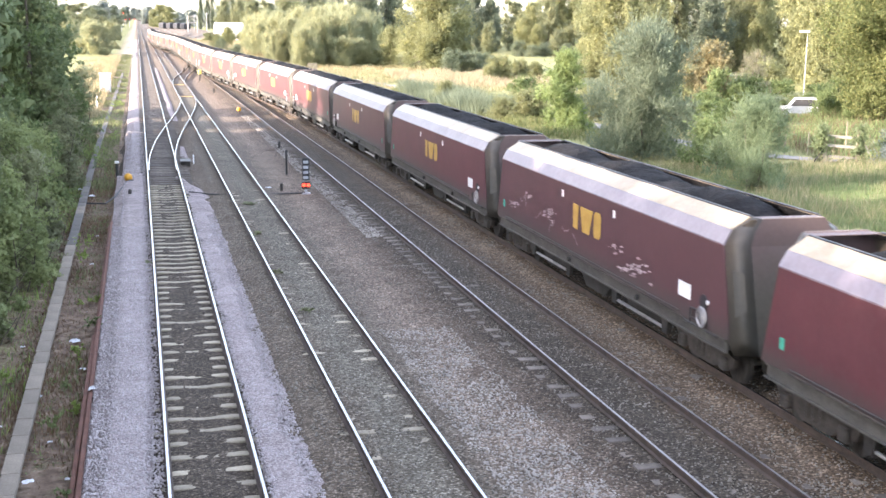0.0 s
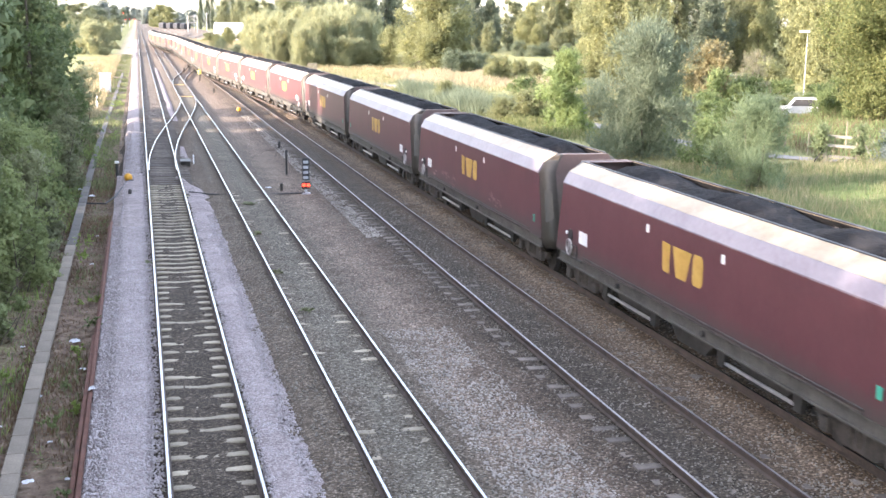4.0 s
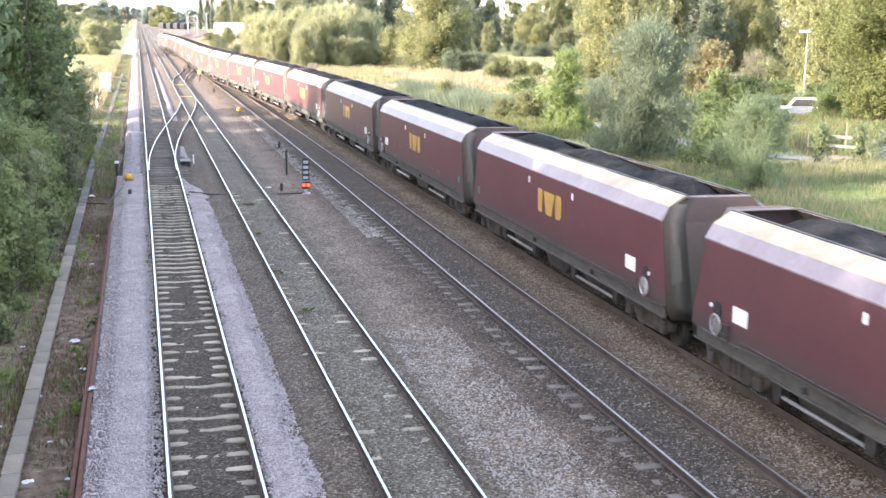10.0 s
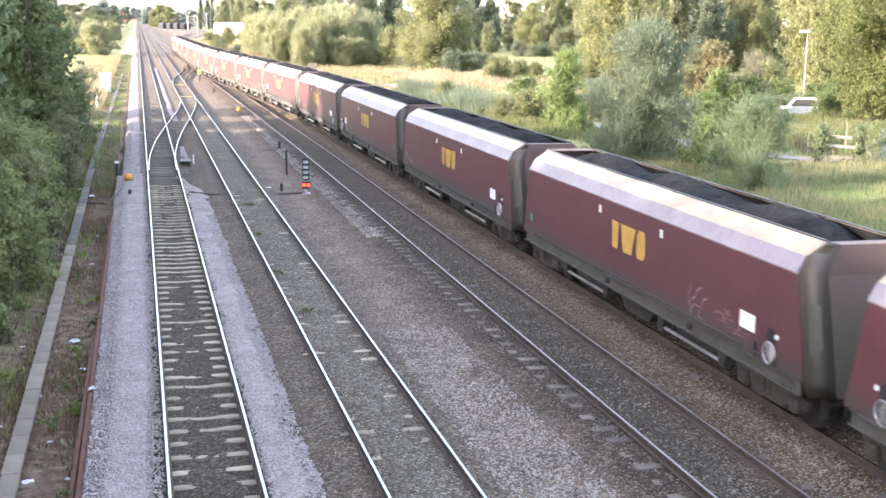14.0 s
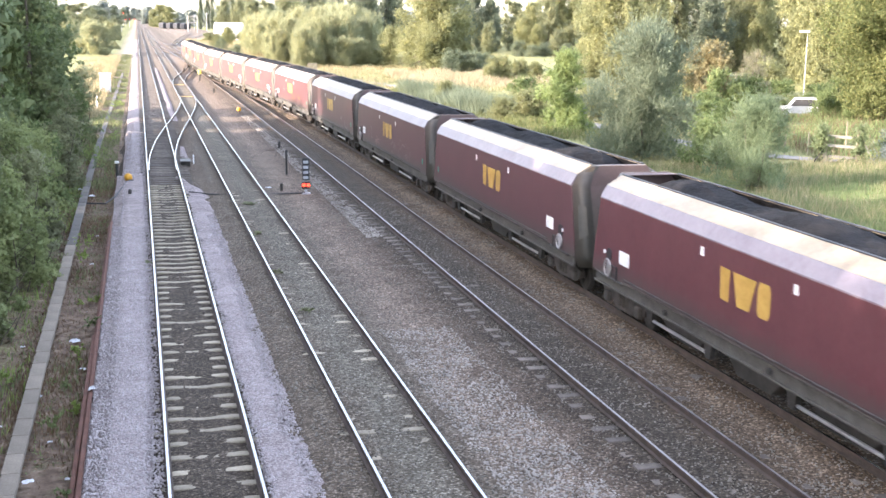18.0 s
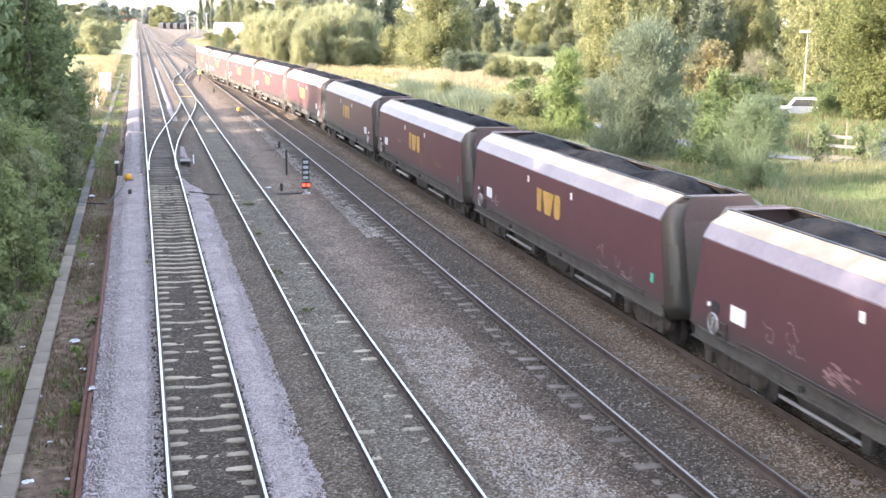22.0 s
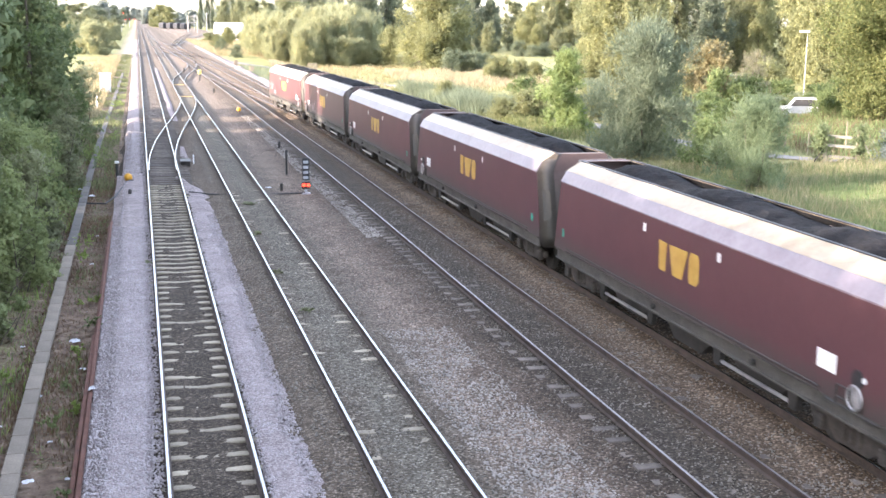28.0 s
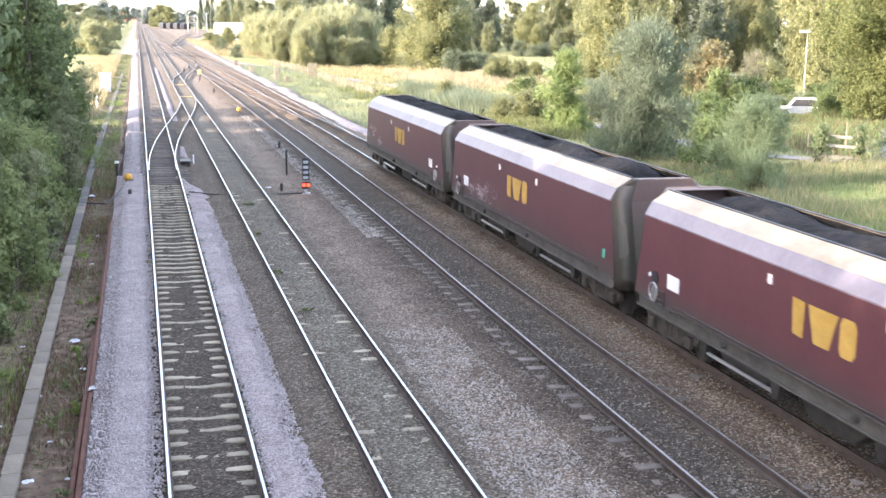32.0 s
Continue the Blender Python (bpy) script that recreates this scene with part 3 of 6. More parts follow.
# ---------------------------------------------------------------- plants
def leaf_quads(rng, centres, normals, size, slim=0.5, along=None):
    """Loose leaves; with along they are slim and follow the twigs."""
    n = len(centres)
    r = rng.normal(size=(n, 3))
    nm = normals * 1.0 + r * 0.62
    nm /= np.linalg.norm(nm, axis=1)[:, None] + 1e-9
    u = np.cross(nm, rng.normal(size=(n, 3)))
    if along is not None:
        u = along + 0.3 * rng.normal(size=(n, 3))
        nm = rng.normal(size=(n, 3))
    u /= np.linalg.norm(u, axis=1)[:, None] + 1e-9
    v = np.cross(nm, u)
    if along is not None:
        v /= np.linalg.norm(v, axis=1)[:, None] + 1e-9
    s = (size * rng.uniform(0.6, 1.35, n))[:, None]
    a, b = u * s, v * s * slim
    return np.stack([centres - a, centres + b * 0.9 - a * 0.1, centres + a, centres - b * 0.9 - a * 0.1], axis=1)


def blob_leaves(rng, blobs, n, size, slim=0.5, rise=0.3, per=12, streaky=False):
    """Leaves set along many short twigs that fan out of each clump of the crown; rise bends the twigs upward."""
    blobs = np.array(blobs, dtype=float)
    w = blobs[:, 3] * blobs[:, 5]
    m = max(1, n // per)
    pick = rng.choice(len(blobs), m, p=w / w.sum())
    d = rng.normal(size=(m, 3))
    d[:, 2] += rise
    d /= np.linalg.norm(d, axis=1)[:, None]
    reach = 0.72 + 0.42 * np.abs(rng.normal(size=m))
    b = blobs[pick]
    base = b[:, :3] + d * b[:, 3:6] * 0.2
    tip = b[:, :3] + d * b[:, 3:6] * reach[:, None]
    tip[:, 2] += rise * 0.35 * b[:, 5] * reach
    u = rng.uniform(0.0, 1.0, (m, per)) ** 0.6
    c = base[:, None, :] + (tip - base)[:, None, :] * u[:, :, None]
    c = c + rng.normal(size=c.shape) * (0.085 * b[:, 3])[:, None, None] * (1.25 - u)[:, :, None]
    along = None
    if streaky:
        along = d + np.array((0.0, 0.0, 0.55))
        along = np.repeat(along / np.linalg.norm(along, axis=1)[:, None], per, axis=0)
    return leaf_quads(rng, c.reshape(-1, 3), np.repeat(d, per, axis=0), size, slim, along)


def crown_blobs(rng, h0, h1, radius, k, shape="round", small=(0.26, 0.42)):
    out = []
    lean, lobe = rng.uniform(0, 2 * math.pi), rng.uniform(0, 2 * math.pi)
    for i in range(k):
        u = (i + rng.uniform(0.1, 0.9)) / k
        z = h0 + (h1 - h0) * u
        if shape == "round":
            env = math.sqrt(max(0.05, 1 - (2 * u - 0.85) ** 2 / 1.6))
        elif shape == "cone":
            env = 1.05 - 0.85 * u
        elif shape == "column":
            env = 0.6 + 0.4 * math.sin(math.pi * min(1, u * 1.1))
        elif shape == "willow":
            env = (0.92 + 0.2 * u) if u < 0.45 else 1.01 - 1.25 * (u - 0.45) ** 1.4
        elif shape == "loose":
            env = (0.78 + 0.36 * u) if u < 0.6 else (1.0 - 1.6 * (u - 0.6) ** 1.3)
        else:
            env = 1.0 - 0.5 * u * u
        a = rng.uniform(0, 2 * math.pi)
        uneven = 1 + 0.16 * math.cos(a - lean) + 0.15 * math.cos(3 * a + lobe + 4 * u)
        rr = radius * env * uneven * rng.uniform(0.1, 0.86)
        br = radius * rng.uniform(*small) * rng.uniform(0.75, 1.15)
        out.append((rr * math.cos(a), rr * math.sin(a), z - br * 0.3, br, br, br * rng.uniform(0.7, 1.15)))
    return out


def tree(name, label, leaf, height, radius, seed, place=(0, 0, 0), bare=0.15, k=26, n=9000, size=0.16, slim=0.5, shape="round", category="tree", stems=1, small=(0.26, 0.42), rise=0.3, streaky=False):
    rng = np.random.default_rng(seed)
    root = empty(name, place, float(rng.uniform(0, 360)))
    tagged(root, label, category)
    blobs = crown_blobs(rng, height * bare, height * 0.94, radius, k, shape, small)
    bm = B()
    tr = max(0.04, height * 0.016) if stems == 1 else max(0.025, height * 0.006)
    for s in range(stems):
        a = 2 * math.pi * s / max(1, stems)
        foot = Vector((0.25 * math.cos(a), 0.25 * math.sin(a), -0.3)) if stems > 1 else Vector((0, 0, -0.3))
        top = Vector((foot.x * 3 + rng.normal() * 0.2, foot.y * 3 + rng.normal() * 0.2, height * 0.72))
        mid = foot.lerp(top, 0.45) + Vector((rng.normal() * 0.1, rng.normal() * 0.1, 0))
        rod(bm, foot, mid, tr, tr * 0.75, 7)
        rod(bm, mid, top, tr * 0.75, tr * 0.25, 6)
        for b in blobs[s::max(1, stems)][:14]:
            u = min(0.95, max(0.15, (b[2] / (height * 0.72)) * 0.75))
            start = foot.lerp(mid, u / 0.45) if u < 0.45 else mid.lerp(top, (u - 0.45) / 0.55)
            rod(bm, start, Vector(b[:3]), tr * 0.32, tr * 0.08, 5)
    part("trunk", bm, MAT["bark"], root)
    quads("crown", blob_leaves(rng, blobs, n, size, slim, rise, 12, streaky), MAT[leaf], root)
    return root


GZ = -0.52


def plant_left():
    """The dark wood along the line: tall trees behind, shrubs in front."""
    edge = [(-8.2, 33, 9.9, 3.0), (-8.8, 41, 11.8, 3.6), (-7.6, 48, 11.3, 3.2), (-8.0, 56, 13, 4.0), (-5.8, 63, 12, 3.2), (-7.4, 71, 13.5, 4.2), (-6.2, 78, 9.5, 3.2), (-7.8, 87, 7.0, 3.4), (-8.0, 96, 6.2, 3.0)]
    # two unseen rows, added for the shade they cast over tracks and wagons
    unseen_near_wood = [(-9.0, 25, 9.6, 3.6), (-12, 13, 10.4, 4.2), (-12, 24, 10.4, 4.5), (-8.5, 17, 9.5, 3.8), (-10, 9, 9.8, 3.6), (-10.5, 32, 11, 3.8), (-9.5, 21, 9.6, 3.6), (-13, 21, 10.6, 4.2), (-9.4, 28.6, 9.3, 3.4), (-13, 28, 10.3, 4.0), (-9.4, 4, 9.5, 3.6), (-9.6, -1.5, 9.4, 3.6), (-12.5, 4, 10.3, 4.2), (-13, -4, 10.4, 4.4), (-9.8, -8, 9.5, 3.8), (-9.6, 14.2, 9.6, 3.4), (-9.8, 19.4, 9.5, 3.2), (-9.6, 10.5, 9.5, 3.2)]
    unseen_deep_wood = [(-16, 27, 11.4, 5), (-14, 18, 10.8, 4.6), (-20, 21, 12.2, 5), (-24, 28, 13, 5.5), (-14, 32, 12, 4.4), (-18, 35, 13, 5), (-24, 37, 15, 5.5), (-25, 18, 13.1, 5.5), (-17, 10, 11.4, 5), (-18, 16, 12, 4.8), (-21, 31, 12.6, 5)]
    # mostly hidden behind the edge, added to carry that shade further along
    far_wood = [(-12, 38, 13, 4.2), (-13, 50, 14, 4.4), (-13, 66, 15, 4.6), (-13, 84, 8.5, 4.2), (-17, 44, 15, 5.0), (-17, 58, 16, 5.0), (-17, 69, 16, 5.0), (-12, 100, 6.5, 3.6), (-20, 41, 15, 5.5), (-21, 50, 16, 5.5), (-21, 66, 16, 5.5), (-27, 48, 15, 5.5), (-12, 58, 13, 4.2)]
    # added to close gaps in the shade and fill out the wood's edge
    thicket = [(-11.0, 26.5, 9.5, 3.4), (-11.5, 61, 13, 4.0), (-12, 72, 13, 4.2), (-12.5, 77, 10, 3.8), (-9.6, 52.5, 12.5, 3.8), (-9.4, 60.5, 12.5, 3.8), (-9.8, 67.5, 12.5, 3.8), (-9.8, 46.0, 12, 3.6), (-4.6, 65.5, 12.5, 2.7), (-4.8, 72.5, 11.5, 2.7), (-5.0, 78.5, 9.5, 2.6)]
    spots = edge + unseen_near_wood + unseen_deep_wood + far_wood + thicket
    for i, (x, y, h, r) in enumerate(spots):
        front = x > -8 and y > 30
        low = x < -7.9 and y < 38  # the shade of these ends just at the shoulder of the passing wagons
        h = h + 0.3 if low else h
        tree("tree", "tall dark green tree in the wood beside the railway", "leaf_dark" if i % 4 else "leaf_mid", h, r, 100 + i, (x - (0.9 if front and y > 45 else 0), y, GZ + 0.3), 0.04, 80 if front else 48, 20000 if front else 8500 if low else 5000, 0.13 if front else 0.30, 0.5, "bush", small=(0.18, 0.36) if front else (0.26, 0.42))
    shrubs = [(-3.75, 24.5, 0.9, 0.7), (-4.1, 27.6, 1.3, 0.9), (-3.8, 30.5, 1.0, 0.7), (-4.2, 33.6, 1.6, 0.95), (-3.9, 38, 1.4, 0.8), (-4.0, 43.5, 1.5, 0.85), (-3.5, 22.0, 0.7, 0.5), (-4.4, 27, 2.2, 1.2), (-4.9, 31, 3.0, 1.5), (-4.3, 36, 2.6, 1.2), (-4.8, 41, 3.6, 1.6), (-4.3, 46, 3.0, 1.3), (-4.6, 52, 3.6, 1.5), (-4.3, 58, 3.6, 1.4), (-4.5, 65, 4.6, 1.7), (-4.3, 72, 4.0, 1.5), (-4.4, 80, 5.0, 1.8), (-4.6, 89, 2.4, 1.3), (-5.3, 23, 2.6, 1.5), (-4.7, 24.5, 2.0, 1.2), (-5.6, 27.5, 4.2, 1.8), (-5.4, 34, 4.6, 1.8), (-4.9, 38.5, 3.4, 1.4), (-5.2, 44, 4.6, 1.7), (-4.6, 49, 3.6, 1.4), (-5.8, 30.5, 5.4, 1.9), (-4.0, 20.5, 1.2, 0.8), (-5.0, 20.5, 2.2, 1.3)]
    for i, (x, y, h, r) in enumerate(shrubs):
        x += 0.6 if 35 < y < 85 else 0.0
        tree("shrub", "bushy green shrub at the edge of the wood", "leaf_shade" if y < 50 and i % 5 else "leaf_mid" if i % 3 == 0 else "leaf_olive", h, r, 200 + i, (x, y, GZ + 0.1), 0.05, 30, 8000, 0.07, 0.45, "bush", "shrub", 4, (0.2, 0.4))


def plant_right():
    T = [  # name, label, leaf, h, r, x, y, n, size, slim, shape, k, stems, bare, streaky
        ("willow_tree", "grey-green willow standing in rough grass", "leaf_grey", 7.7, 4.0, 29.6, 66.8, 90000, 0.11, 0.18, "willow", 150, 3, 0.02, True),
        ("young_tree", "slender young green tree beside the line", "leaf_fresh", 6.3, 2.8, 31.2, 85.5, 34000, 0.085, 0.4, "cone", 80, 1, 0.03, False),
        ("willow_shrub", "feathery sage-green willow shrub in the grass", "leaf_sage", 4.6, 2.35, 29.3, 53.0, 60000, 0.075, 0.16, "willow", 100, 4, 0.02, True),
        ("tree", "large sunlit broad-leaved tree with yellowing leaves", "leaf_green", 14.5, 6.9, 61.2, 88.5, 120000, 0.115, 0.5, "willow", 150, 1, 0.10, False),
        ("tree", "tall sunlit tree with light green leaves", "leaf_gold", 22, 7.6, 46.8, 192.0, 110000, 0.15, 0.5, "column", 120, 1, 0.04, False),
        ("shrub", "low yellow-green shrub below the willow", "leaf_mid", 2.8, 2.6, 31.0, 60.6, 22000, 0.065, 0.5, "bush", 24, 3, 0.03, False),
        ("shrub", "tall golden-brown autumn shrub hung with creeper", "leaf_autumn", 6.6, 2.9, 51.5, 102.0, 34000, 0.10, 0.5, "column", 50, 3, 0.03, False),
        ("shrub", "pale twiggy shrub going bare in autumn", "leaf_twig", 5.6, 2.4, 58.7, 107.0, 15000, 0.10, 0.12, "bush", 40, 5, 0.03, True),
        ("shrub", "bright lime shrub below the young tree", "leaf_lime", 2.2, 1.7, 32.6, 87.0, 12000, 0.07, 0.5, "bush", 24, 3, 0.03, False),
    ]
    for i, (name, label, leaf, h, r, x, y, n, size, slim, shape, k, stems, bare, streaky) in enumerate(T):
        tree(name, label, leaf, h, r, 300 + i, (x, y, GZ), bare, k, n, size, slim, shape, "shrub" if h < 7 else "tree", stems, (0.15, 0.34), 0.9 if streaky else 0.3, streaky)

    # one of each kind that repeats further off, with its height and radius
    kinds = {
        "gold": (tree("tree", "sunlit yellow-green tree in the far hedgerow", "leaf_gold", 14, 5.2, 401, (61.3, 150, GZ), 0.03, 100, 52000, 0.145, 0.5, "round", small=(0.16, 0.36)), 14, 5.2),
        "olive": (tree("tree", "olive green tree in the far hedgerow", "leaf_olive", 16, 4.4, 402, (36, 520, GZ), 0.03, 90, 34000, 0.20, 0.4, "column", small=(0.16, 0.36), rise=0.8), 16, 4.4),
        "dusk": (tree("tree", "dark blue-green tree in the far wood", "leaf_dusk", 16, 4.4, 406, (45.9, 335, GZ), 0.02, 90, 34000, 0.20, 0.4, "column", small=(0.16, 0.36), rise=0.6), 16, 4.4),
        "willow": (tree("shrub", "pale willow bush sunlit from the side", "leaf_pale", 8.5, 4.2, 403, (34, 222, GZ), 0.01, 100, 52000, 0.24, 0.16, "bush", "shrub", 4, (0.2, 0.42), 1.7, True), 8.5, 4.2),
        "scrub": (tree("shrub", "green scrub bush in the rough grass", "leaf_mid", 3.2, 2.2, 404, (34, 104, GZ), 0.01, 44, 14000, 0.08, 0.45, "bush", "shrub", 4, (0.18, 0.36)), 3.2, 2.2),
        "grey": (tree("shrub", "loose grey-green willow scrub in rough grass", "leaf_grey", 3.6, 2.2, 431, (46.6, 179.9, GZ), 0.02, 60, 18000, 0.10, 0.18, "bush", "shrub", 4, (0.18, 0.36), 0.9, True), 3.6, 2.2),
        "yellow": (tree("shrub", "yellow-green scrub bush in dry grass", "leaf_gold", 3.4, 2.4, 432, (47.1, 155.1, GZ), 0.02, 60, 16000, 0.10, 0.4, "bush", "shrub", 4, (0.18, 0.36)), 3.4, 2.4),
        "haze": (tree("tree", "distant tree on the horizon with haze in its colour", "leaf_haze", 16, 7.0, 405, (10, 1300, GZ), 0.02, 40, 7000, 0.6, 0.6, "round"), 16, 7.0)}

    def more(kind, rows):
        first_, h0, r0 = kinds[kind]
        for x, y, h, r in rows:
            copy_thing(first_, pose(x, y, GZ, 0, 0, (x * 71 + y * 13) % 360) @ Matrix.Diagonal((r / r0, r / r0, h / h0, 1)))

    # wood behind the willow hedge and across the meadow
    more("olive", [(30.0, 335, 12.3, 3.4), (32.3, 345, 13.4, 4.2), (34.9, 330, 12.6, 3.8), (40.2, 340, 14.1, 4.2), (44.5, 350, 13.7, 4.0), (48, 385, 13.5, 4.5), (43, 372, 15, 4.4), (41, 505, 15.5, 5), (37, 540, 13, 5), (46, 540, 16, 5)])
    more("dusk", [(51.3, 345, 16.3, 4.4), (53.3, 330, 15.7, 4.6), (59.4, 340, 15.7, 4.4), (63.5, 335, 15.7, 4.2), (70.3, 345, 16.9, 4.4), (75, 352, 17, 4.6), (80.5, 300, 16.9, 4.0), (86.8, 310, 16.2, 3.8), (88.0, 300, 14.0, 3.2), (93.0, 312, 11.0, 2.6),
                  (56, 356, 16, 4.6), (66, 356, 16.5, 4.6), (83, 330, 17, 4.6)])
    more("gold", [(92.5, 285, 9.4, 2.9), (96.4, 290, 13.0, 3.4), (106.0, 285, 15.8, 3.4)])
    more("olive", [(98.6, 284, 15.6, 3.4), (114.2, 288, 15.7, 3.6), (122, 290, 16, 4)])
    more("gold", [(104.2, 292, 16.8, 3.8), (110.6, 292, 13.5, 3.0), (94.5, 281, 7.4, 2.4), (102, 278, 7.0, 2.6)])
    more("grey", [(87.0, 272.5, 3.4, 2.6), (89.8, 268.8, 2.7, 2.4), (93, 271, 3.2, 2.4), (98.4, 270.6, 3.0, 2.4), (101.3, 267, 3.9, 2.8), (103.5, 263.3, 4.3, 2.6), (107, 262, 4.0, 3.0)])
    more("olive", [(84.5, 289.7, 7.8, 2.0), (52.0, 278, 6.4, 2.6), (54.2, 270, 5.0, 2.0), (47.6, 250, 3.4, 2.0)])
    more("gold", [(42.6, 206, 7.0, 2.8), (52.6, 197, 9.0, 3.2)])
    # trees behind the grey willow and beside the lane
    more("gold", [(69.3, 160, 13.7, 4.0), (65.5, 168, 12, 3.4), (76.8, 170, 13.7, 3.0), (102.5, 184, 16.4, 3.4), (104.6, 178, 16.3, 3.6), (89.9, 150, 16.5, 4.2), (84.5, 136, 15.7, 4.4), (92.6, 140, 16.8, 5.0), (100, 152, 18, 5.0), (96, 158, 11, 3.6), (97.5, 180, 17.5, 3.6), (94.5, 172, 15, 3.2)])
    more("olive", [(79.6, 170, 15.2, 3.0), (91.8, 175, 15.2, 3.0)])
    more("dusk", [(87.4, 180, 15.4, 3.2), (83.4, 165, 15.4, 3.2), (97, 186, 15, 3.2), (101, 200, 16, 4)])
    # willow hedge in front of the wood
    more("willow", [(27.2, 296, 8.0, 3.6), (29.6, 290, 9.0, 4.2), (26.0, 262, 7.0, 3.6), (29.6, 256, 8.6, 4.2), (25.4, 226, 5.4, 2.8), (28.2, 228, 7.4, 3.4), (27.6, 204, 6.0, 3.0), (30.4, 208, 7.6, 3.4), (33.0, 212, 8.2, 3.6), (36.4, 218, 8.6, 3.8), (31.5, 240, 9.4, 4.2), (38, 236, 10, 4.4),
                    (43, 246, 9.6, 4.2), (41, 224, 7.6, 3.4), (46.5, 252, 8.6, 4.0), (34.2, 205, 4.6, 2.6), (37.6, 207, 4.4, 2.4), (50.5, 262, 7.6, 3.6), (32, 222, 9.2, 4.0), (35, 228, 9.6, 4.2), (40, 240, 10, 4.2), (27.4, 276, 8.0, 3.8), (27.0, 244, 7.6, 3.6), (29.4, 216, 7.0, 3.2), (44.4, 236, 8.6, 3.8)])
    more("olive", [(91.5, 318, 9.0, 4.0), (97, 330, 12, 4.4), (102, 322, 14, 4.4), (109, 326, 14, 4.4), (117, 330, 15, 4.6), (90, 340, 8.5, 4.5), (103.5, 276, 9, 2.8), (108, 279, 11, 3.0), (98, 275, 6.5, 2.6)])
    # scrub and bushes in the meadow
    more("yellow", [(28.8, 93.4, 2.0, 1.5)])
    more("grey", [(49.2, 181, 3.1, 3.0), (51.6, 183, 3.2, 3.0), (54.2, 186.3, 3.0, 2.6)])
    more("scrub", [(57.0, 92.0, 2.6, 1.3), (58.8, 93.0, 2.2, 1.3), (64.2, 111.4, 2.6, 2.2), (62.4, 113, 2.4, 2.0), (63.0, 101.5, 2.6, 2.4), (66.5, 104, 3.2, 2.8), (70, 106, 3.2, 2.8)])
    more("yellow", [(50.8, 158.1, 2.9, 2.1), (55.4, 164.5, 2.4, 1.9), (56.7, 149.6, 2.5, 2.6), (59.5, 152, 3.2, 2.4), (45.2, 154, 2.4, 1.4), (28.9, 113, 2.3, 1.5), (62, 128, 3.2, 2.6), (72, 128, 4.0, 3.2), (42, 211, 2.4, 2.2), (46, 62, 1.6, 1.4)])
    more("yellow", [(31.6, 95.4, 2.5, 2.2), (33.0, 97.4, 2.2, 1.8), (35.9, 93.4, 2.8, 1.9)])
    more("grey", [ (33.4, 76.5, 1.9, 1.5), (38.0, 98, 3.0, 2.0), (40.5, 104, 2.8, 2.2), (53.5, 95, 2.0, 1.9), (49.2, 88, 1.8, 1.8), (19.5, 250, 2.6, 1.8), (20, 300, 3.0, 2.0), (62, 116, 2.8, 2.4)])
    more("scrub", [ (42, 84, 2.4, 2.0), (46, 92, 2.6, 2.2), (55.2, 102, 3.4, 2.2), (48, 104, 3.0, 2.2), (50.4, 98.6, 4.2, 1.7), (52.6, 98.2, 3.0, 1.5), (66, 100, 3.0, 2.4), (33, 72, 1.6, 1.4), (68.5, 92, 3.2, 2.8), (57.5, 88.5, 1.3, 1.3), (44.4, 62.4, 1.9, 1.4)])
    more("yellow", [(20.5, 330, 2.6, 2.0), (24, 345, 3.4, 2.4), (22, 396, 3.2, 2.6), (29, 404, 5, 3.0), (26.5, 426, 2.6, 2.4), (31, 428, 3, 2.4), (35, 430, 3, 2.4), (40, 436, 4, 3)])
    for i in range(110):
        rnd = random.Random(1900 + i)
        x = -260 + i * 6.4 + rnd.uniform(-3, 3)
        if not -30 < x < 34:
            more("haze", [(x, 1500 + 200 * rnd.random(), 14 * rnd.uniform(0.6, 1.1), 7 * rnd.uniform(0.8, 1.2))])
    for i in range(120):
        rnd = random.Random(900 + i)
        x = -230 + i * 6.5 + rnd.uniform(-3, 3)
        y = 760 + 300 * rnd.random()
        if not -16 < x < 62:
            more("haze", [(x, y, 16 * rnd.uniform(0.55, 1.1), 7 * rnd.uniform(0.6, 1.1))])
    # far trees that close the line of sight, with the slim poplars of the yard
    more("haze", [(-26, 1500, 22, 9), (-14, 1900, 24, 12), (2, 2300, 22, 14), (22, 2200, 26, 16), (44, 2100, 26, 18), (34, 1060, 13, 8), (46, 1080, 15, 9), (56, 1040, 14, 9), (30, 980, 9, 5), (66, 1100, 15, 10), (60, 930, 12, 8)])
    more("gold", [(17.0, 905, 17, 7.0), (22.5, 880, 15, 6), (12.5, 960, 13, 5)])
    more("dusk", [(42, 840, 31, 2.4), (47, 850, 33, 2.4), (50, 840, 29, 2.2), (53, 700, 24, 2.0), (56.5, 705, 27, 2.2), (60, 700, 25, 2.2), (63, 690, 20, 2.6)])
    more("olive", [(41, 520, 9.5, 6), (46, 500, 10, 6), (51, 490, 11.5, 6), (57, 500, 12.5, 6.5), (51, 470, 9, 5), (62, 470, 13, 6)])
    # beyond the wood on the west side
    more("willow", [(-8.4, 247, 6.1, 4.2), (-13.4, 258, 6.4, 3.6), (-8.4, 383, 6.0, 2.7), (-6.5, 402, 5.2, 1.9), (-12, 330, 6.5, 3.8), (-5.4, 300, 1.8, 1.4), (-18, 262, 8, 4)])
    more("olive", [(-15, 541, 8.1, 7.2), (-24.8, 504, 12.8, 8.6), (-23.4, 609, 11.3, 7.0), (-19, 400, 8.5, 6), (-11, 640, 6.5, 4.5), (-16, 470, 8.6, 5)])
